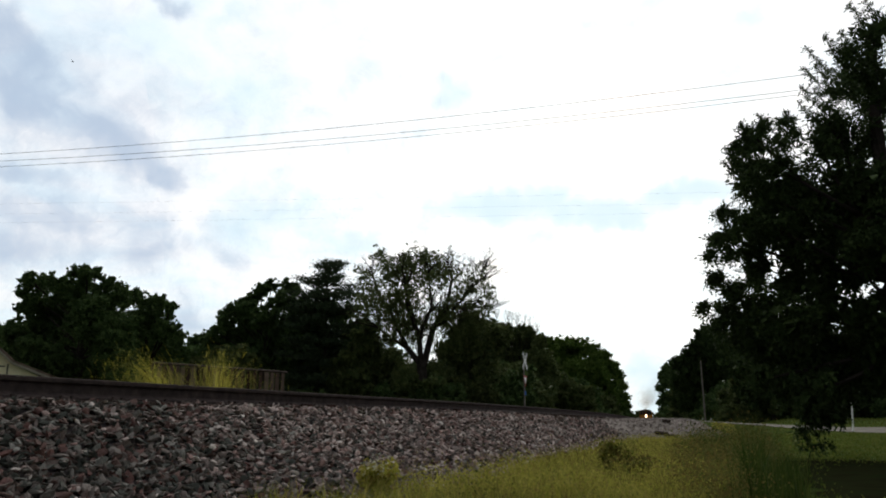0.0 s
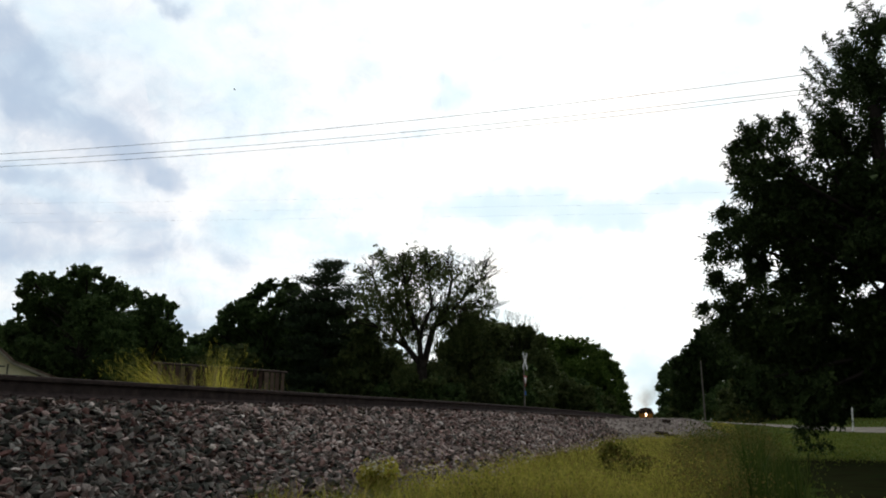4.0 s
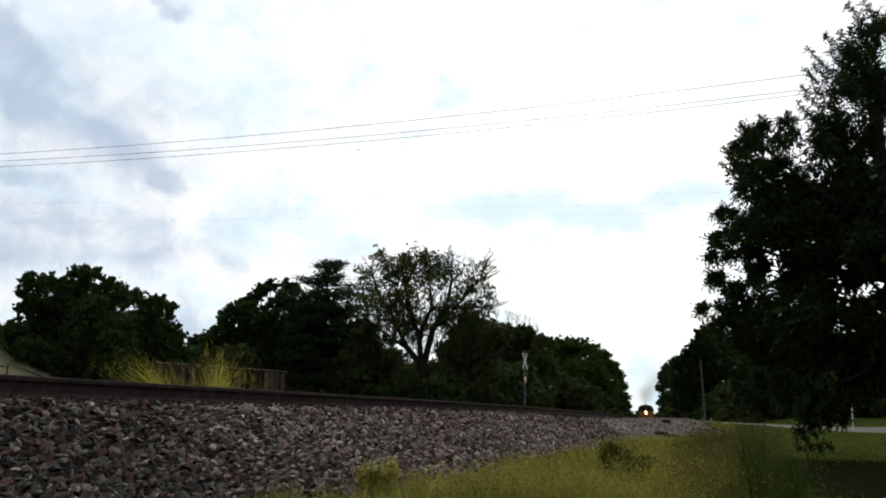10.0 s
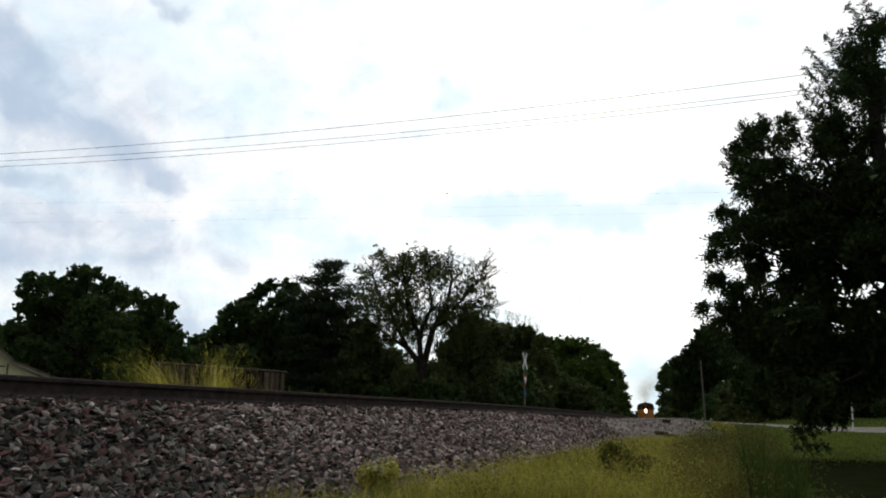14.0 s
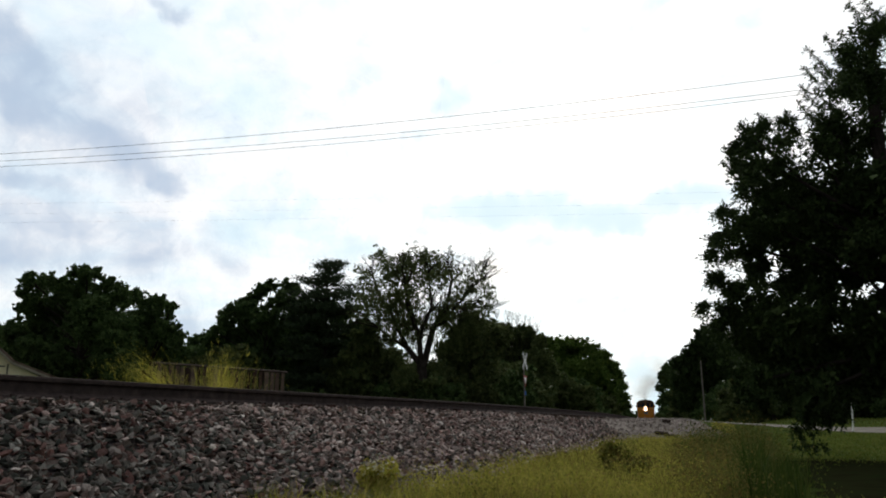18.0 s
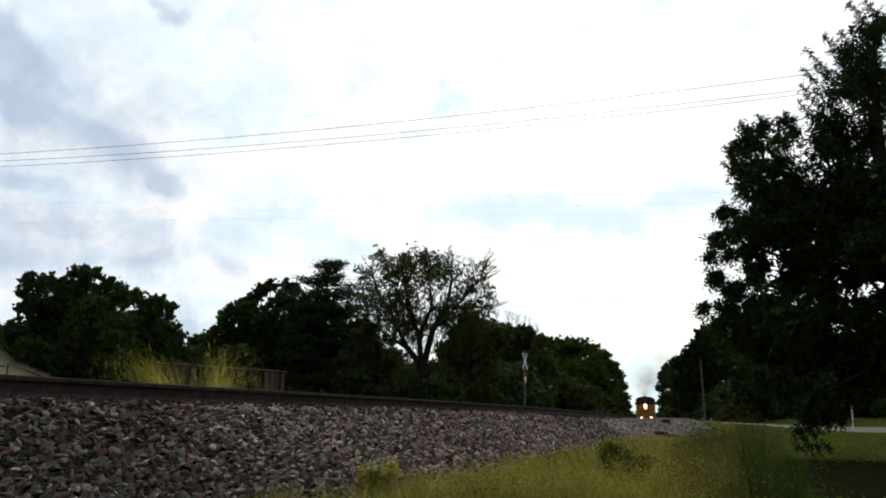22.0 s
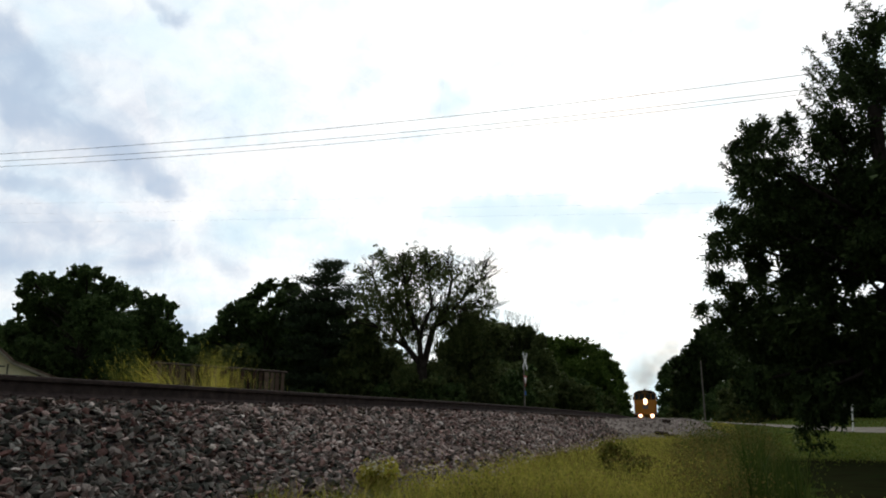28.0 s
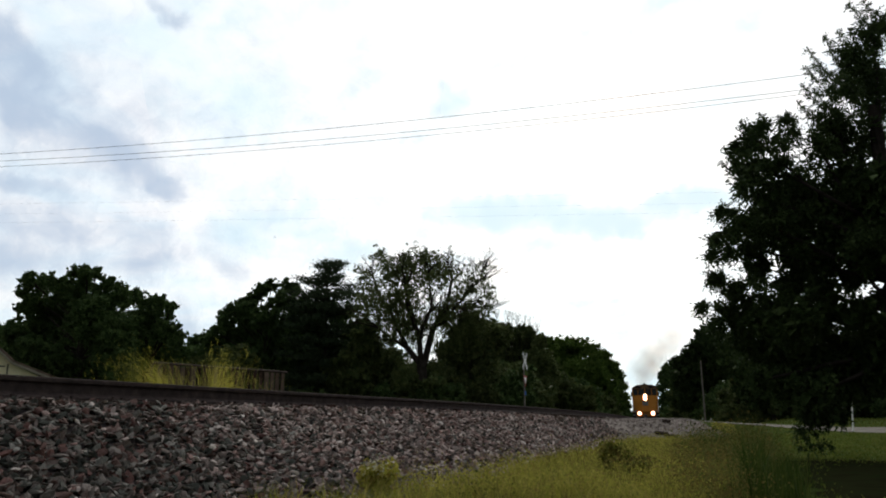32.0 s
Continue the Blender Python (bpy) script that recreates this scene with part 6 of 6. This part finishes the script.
def build_smoke():
    plume = empty("smoke_plume", label="thin grey exhaust smoke drifting above the locomotive", category="smoke")
    ms = smoke_mat()
    rng = np.random.default_rng(95)
    rows = [(0.0, 0.3, 0.9), (0.1, 1.1, 1.3), (-0.5, 1.9, 1.7), (0.8, 2.2, 1.8), (0.4, 3.1, 2.1), (1.9, 3.5, 2.3), (3.6, 5.4, 2.8)]
    for i, (x, z, r) in enumerate(rows):
        bm = bmesh.new()
        bmesh.ops.create_icosphere(bm, subdivisions=3, radius=1)
        for v in bm.verts:
            v.co *= 1 + 0.2 * noise.noise(v.co * 1.3 + Vector((i * 3.1, 0, 0)))
            v.co.y *= 0.35
        bmesh.ops.delete(bm, geom=[v for v in bm.verts if v.co.y > 0.02], context="VERTS")
        ob = part("puff", bm, ms, plume, at=(x, 0.3 * i, z), smooth=True)
        ob.scale = (1.5 * r, 1.5 * r, 1.5 * r)
        ob.visible_shadow = False
        SMOKE.append((ob, (x, 0.3 * i, z), i))
    return plume


PLUME = build_smoke()


# ---- cloud bank, birds ----
def build_cloud(name, label, colour, grain, ragged, soft, most, lobes):
    """A far bank of cloud that drifts slowly down the sky. lobes: across, up, half width, half height, turn in degrees, weight."""
    m = bpy.data.materials.new(name)
    m.use_nodes = True
    nt = m.node_tree
    nt.nodes.clear()
    N, L = nt.nodes.new, nt.links.new
    out, mixs, tr, em = N("ShaderNodeOutputMaterial"), N("ShaderNodeMixShader"), N("ShaderNodeBsdfTransparent"), N("ShaderNodeEmission")
    co, noi = N("ShaderNodeTexCoord"), N("ShaderNodeTexNoise")
    noi.inputs["Scale"].default_value, noi.inputs["Detail"].default_value, noi.inputs["Roughness"].default_value = grain, 7, 0.5
    noi.inputs["Distortion"].default_value = 0.1
    L(co.outputs["Object"], noi.inputs["Vector"])
    big, shift, warped = N("ShaderNodeTexNoise"), N("ShaderNodeVectorMath"), N("ShaderNodeVectorMath")
    big.inputs["Scale"].default_value, big.inputs["Detail"].default_value, big.inputs["Roughness"].default_value = grain * 0.9, 5, 0.55
    shift.operation, shift.inputs[1].default_value, shift.inputs[2].default_value = "MULTIPLY_ADD", (150, 110, 0), (-75, -55, 0)
    warped.operation = "ADD"
    L(co.outputs["Object"], big.inputs["Vector"])
    L(big.outputs["Color"], shift.inputs[0])
    L(shift.outputs[0], warped.inputs[0])
    L(co.outputs["Object"], warped.inputs[1])
    total = None
    for u, w, a, b, turn, k in lobes:
        mp, ln, rg = N("ShaderNodeMapping"), N("ShaderNodeVectorMath"), N("ShaderNodeMapRange")
        mp.vector_type = "TEXTURE"
        mp.inputs["Location"].default_value = (-u, w, 0)
        mp.inputs["Rotation"].default_value = (0, 0, radians(-turn))
        mp.inputs["Scale"].default_value = (a, b, 10000)
        ln.operation = "LENGTH"
        rg.interpolation_type = "SMOOTHERSTEP"
        for key, v in zip(("From Min", "From Max", "To Min", "To Max"), (0.0, 1.5, k, 0.0)):
            rg.inputs[key].default_value = v
        L(warped.outputs[0], mp.inputs[0])
        L(mp.outputs[0], ln.inputs[0])
        L(ln.outputs["Value"], rg.inputs["Value"])
        if total is None:
            total = rg.outputs[0]
        else:
            ad = N("ShaderNodeMath")
            ad.operation = "SMOOTH_MAX"
            ad.inputs[2].default_value = 0.35
            L(total, ad.inputs[0])
            L(rg.outputs[0], ad.inputs[1])
            total = ad.outputs[0]
    fine, crisp, both = N("ShaderNodeTexNoise"), N("ShaderNodeMath"), N("ShaderNodeMath")
    fine.inputs["Scale"].default_value, fine.inputs["Detail"].default_value, fine.inputs["Roughness"].default_value = grain * 2.6, 8, 0.6
    crisp.operation, both.operation = "MULTIPLY_ADD", "ADD"
    crisp.inputs[1].default_value, crisp.inputs[2].default_value = 0.6, -0.3
    L(warped.outputs[0], fine.inputs["Vector"])
    L(fine.outputs["Fac"], crisp.inputs[0])
    L(total, both.inputs[0])
    L(crisp.outputs[0], both.inputs[1])
    total = both.outputs[0]
    rough, rag, mu = N("ShaderNodeMath"), N("ShaderNodeMath"), N("ShaderNodeMapRange")
    rough.operation, rag.operation = "MULTIPLY_ADD", "ADD"
    rough.inputs[1].default_value, rough.inputs[2].default_value = ragged, -0.5 * ragged
    L(noi.outputs["Fac"], rough.inputs[0])
    L(total, rag.inputs[0])
    L(rough.outputs[0], rag.inputs[1])
    L(rag.outputs[0], mu.inputs["Value"])
    mu.interpolation_type = "SMOOTHSTEP"
    for key, v in zip(("From Min", "From Max", "To Min", "To Max"), (0.06, soft, 0.0, most)):
        mu.inputs[key].default_value = v
    em.inputs["Color"].default_value = (*colour, 1)
    em.inputs["Strength"].default_value = 1.0
    L(mu.outputs[0], mixs.inputs[0])
    L(tr.outputs[0], mixs.inputs[1])
    L(em.outputs[0], mixs.inputs[2])
    L(mixs.outputs[0], out.inputs[0])
    bm = bmesh.new()
    bmesh.ops.create_grid(bm, x_segments=12, y_segments=8, size=1)
    for v in bm.verts:
        v.co = Vector((v.co.x * 900, v.co.y * 560, -120 * (v.co.x ** 2 + v.co.y ** 2)))
    ob = part(name, bm, m, smooth=True)
    ob.visible_shadow = False
    return tagged(ob, label, "cloud", kind="structure")


CLOUD = build_cloud("cloud_bank", "grey-blue bank of cloud in a bright overcast sky", (0.45, 0.56, 0.72), 0.0095, 0.85, 1.1, 0.88,
                    ((38, -44, 170, 75, -20, 0.98), (127, -94, 95, 45, -14, 0.85), (-122, 11, 150, 85, -12, 1.00), (-150, 105, 110, 90, -30, 0.92), (-106, 61, 140, 70, -28, 0.85), (-23, 39, 110, 60, -30, 0.70), (-122, -138, 190, 36, -6, 0.78), (-56, -210, 320, 80, 0, 0.76), (-67, -17, 380, 280, -20, 0.52), (115, 233, 80, 30, -26, 0.75), (-122, 238, 140, 30, 0, 0.62), (193, -387, 110, 70, 0, 0.80), (-122, -282, 220, 60, 0, 0.75), (66, -265, 300, 60, 0, 0.68)))
CLOUD_THIN = build_cloud("thin_cloud", "pale blue gaps in a bright veil of cloud", (0.72, 0.90, 0.99), 0.0085, 1.25, 1.15, 0.85,
                         ((-135, -74, 210, 60, 2, 1.10), (78, -94, 260, 48, 0, 1.10), (252, -65, 210, 44, 10, 1.05), (-48, -149, 170, 30, 6, 0.75), (52, -271, 70, 26, 0, 0.85), (-85, 260, 260, 60, 14, 0.68), (-248, 191, 140, 70, 0, 0.62), (102, 304, 140, 34, 10, 0.60), (240, 356, 180, 34, 8, 0.68), (378, 276, 90, 50, 0, 0.60), (615, 372, 200, 36, -6, 0.70), (-660, -78, 240, 60, 0, 0.66), (-710, 354, 70, 34, 28, 0.70), (-760, 204, 260, 60, 4, 0.60), (-35, -321, 70, 60, 0, 0.60), (-448, -134, 180, 36, 4, 0.70), (159, -471, 75, 90, 0, 1.00)))


def build_bird(name, label):
    bird = empty(name, label=label, category="bird")
    bm = bmesh.new()
    bmesh.ops.create_uvsphere(bm, u_segments=10, v_segments=7, radius=1, matrix=Matrix.Diagonal((0.22, 0.07, 0.065, 1)))
    part("body", bm, M_BIRD, bird, smooth=True)
    part("tail", prism([(-0.36, -0.07), (-0.17, -0.02), (-0.17, 0.02), (-0.36, 0.07)], -0.006, 0.006), M_BIRD, bird).matrix_basis = Matrix.Rotation(radians(90), 4, "X")
    part("head", cyl((0.16, 0, 0.02), (0.3, 0, 0.03), 0.05, 0.012, 8), M_BIRD, bird)
    wings = []
    for s in (-1, 1):
        out = [(-0.1, 0.02 * s), (0.1, 0.02 * s), (0.12, 0.3 * s), (0.03, 0.62 * s), (-0.06, 0.36 * s), (-0.1, 0.2 * s)]
        bm = bmesh.new()
        a = [bm.verts.new((u, w, 0.006)) for u, w in out]
        b = [bm.verts.new((u, w, -0.006)) for u, w in out]
        bm.faces.new(a)
        bm.faces.new(b[::-1])
        for i in range(6):
            bm.faces.new((a[i], a[(i + 1) % 6], b[(i + 1) % 6], b[i]))
        wings.append((part("wing", bm, M_BIRD, bird), s))
    return bird, wings


BIRD, WINGS = build_bird("bird", "small dark bird gliding across the sky")
BIRD2, WINGS2 = build_bird("bird", "small dark bird flying over the trees")


# ---- what moves ----
def sky_point(px, py, d):
    """A place d metres out, by its offset from the view's middle in parts of the half width."""
    half = math.tan(radians(30))
    way = CAM_POSE.to_3x3() @ Vector((px * half, py * half, -1))
    return Vector(EYE) + way * d


BIRD_WAY = [(0, -0.836, 0.423), (1, -0.746, 0.404), (2, -0.647, 0.390), (3, -0.548, 0.378), (3.5, -0.508, 0.369), (5.5, -0.375, 0.334), (6.5, -0.332, 0.316), (7.5, -0.295, 0.293),
            (9, -0.228, 0.247), (10, -0.191, 0.223), (11, -0.144, 0.205), (12, -0.091, 0.19), (13, -0.040, 0.163), (14, 0.009, 0.125), (14.5, 0.032, 0.110), (16.5, 0.070, 0.069), (17, 0.078, 0.059),
            (18.5, 0.09, 0.02), (20.5, 0.085, -0.06), (23, 0.09, -0.22), (32, 0.09, -0.23)]
BIRD2_WAY = [(0, -0.031, -0.228), (28, -0.035, -0.226), (30, -0.12, -0.126), (30.8, -0.205, -0.01), (31, -0.236, 0.01), (31.5, -0.306, 0.029), (32, -0.379, 0.027)]
GRASS_BLOW = [256, 243, 243, 251, 251, 250, 242, 247, 236, 240, 248, 247, 253, 259, 253, 253, 250, 247, 257, 262, 263, 265, 259, 257, 257, 262, 258, 256, 243, 240, 240, 248, 263]
BRANCH_BLOW = [1432, 1432, 1430, 1430, 1430, 1430, 1429, 1430, 1430, 1429, 1429, 1429, 1427, 1427, 1424, 1421, 1418, 1415, 1421, 1423, 1423, 1427, 1426, 1424, 1427, 1426, 1427, 1429, 1432, 1430, 1432, 1432, 1430]


def train_y(t):
    return 88.0 + 3.05 * (32 - t)


def fly(bird, wings, way, d, flap):
    rows = []
    for i, (t, px, py) in enumerate(way):
        p = sky_point(px, py, d)
        q = sky_point(*way[min(i + 1, len(way) - 1)][1:], d) - sky_point(*way[max(0, min(i, len(way) - 2))][1:], d)
        rows.append((t, pose(*p, 0, 0, math.degrees(math.atan2(q.y, q.x)))))
    walk(bird, rows)
    for wing, s in wings:
        walk(wing, [(k * flap, pose(0, 0, 0, s * (14 + 16 * math.sin(k * 1.571)))) for k in range(int(32 / flap) + 1)] + [(32.01, pose(0, 0, 0, s * 14))])


def motions():
    rows, smoke = [], []
    for k in range(33):
        y = train_y(k)
        slope = math.degrees(math.atan2(rail_z(y + 16) - rail_z(y), 16))
        yaw = -math.degrees(math.atan2(rail_x(y + 16) - rail_x(y), 16))
        rows.append((k, pose(rail_x(y), y, rail_z(y), slope, 0, yaw)))
        smoke.append((k, pose(rail_x(y), y + 9.4, rail_z(y + 9) + 4.6)))
    walk(LOCO, rows)
    walk(PLUME, smoke)
    for wheel, y in WHEELS:
        walk(wheel, [(k * 0.2, pose(0, y, 0.53, math.degrees(3.05 * 0.2 * k / 0.53))) for k in range(161)])
    for ob, c, i in SMOKE:
        walk(ob, [(2 * k, pose(c[0] + 0.25 * (0.3 + 0.2 * i) * math.sin(k * 1.1 + i), c[1], c[2] + 0.2 * math.sin(k * 0.8 + 2 * i), 0, 14 * k + 20 * i, 0)) for k in range(17)])
    for ob, c, amp, ph in SWAYING:
        walk(ob, [(k, pose(c[0] + 0.02 * amp * math.sin(k * 1.7 + ph), c[1] + 0.02 * amp * math.cos(k * 1.3 + ph), c[2] + 0.012 * amp * math.sin(k * 2.1 + ph * 2),
                           1.2 * amp * math.sin(k * 1.9 + ph), 2.0 * amp * math.sin(k * 1.5 + ph), 1.5 * amp * math.cos(k * 1.2 + ph))) for k in range(33)])
    for ob, c, ph in GOLD:
        rws = []
        for k in range(33):
            v = 0.7 * (GRASS_BLOW[k] - 252) / 14 + 0.3 * math.sin(k * 2.3 + ph)
            rws.append((k, pose(*c, 1.5 * math.sin(k * 1.7 + ph), 5.0 * v, 0)))
        walk(ob, rws)
    walk(HANGING, [(k, pose(*HANGING_AT, 0, (1428 - BRANCH_BLOW[k]) * 0.62, 0)) for k in range(33)])
    a, b = sky_point(-0.78, 0.31, 1500), sky_point(-0.783, 0.287, 1500)
    face = look(a, EYE).to_quaternion().to_matrix().to_4x4()
    walk(CLOUD, [(0, Matrix.Translation(a) @ face), (32, Matrix.Translation(b) @ face)])
    a, b = sky_point(0.275, 0.18, 1700), sky_point(0.272, 0.162, 1700)
    face = look(a, EYE).to_quaternion().to_matrix().to_4x4()
    walk(CLOUD_THIN, [(0, Matrix.Translation(a) @ face), (32, Matrix.Translation(b) @ face)])
    fly(BIRD, WINGS, BIRD_WAY, 170, 0.5)
    fly(BIRD2, WINGS2, BIRD2_WAY, 210, 0.25)


motions()
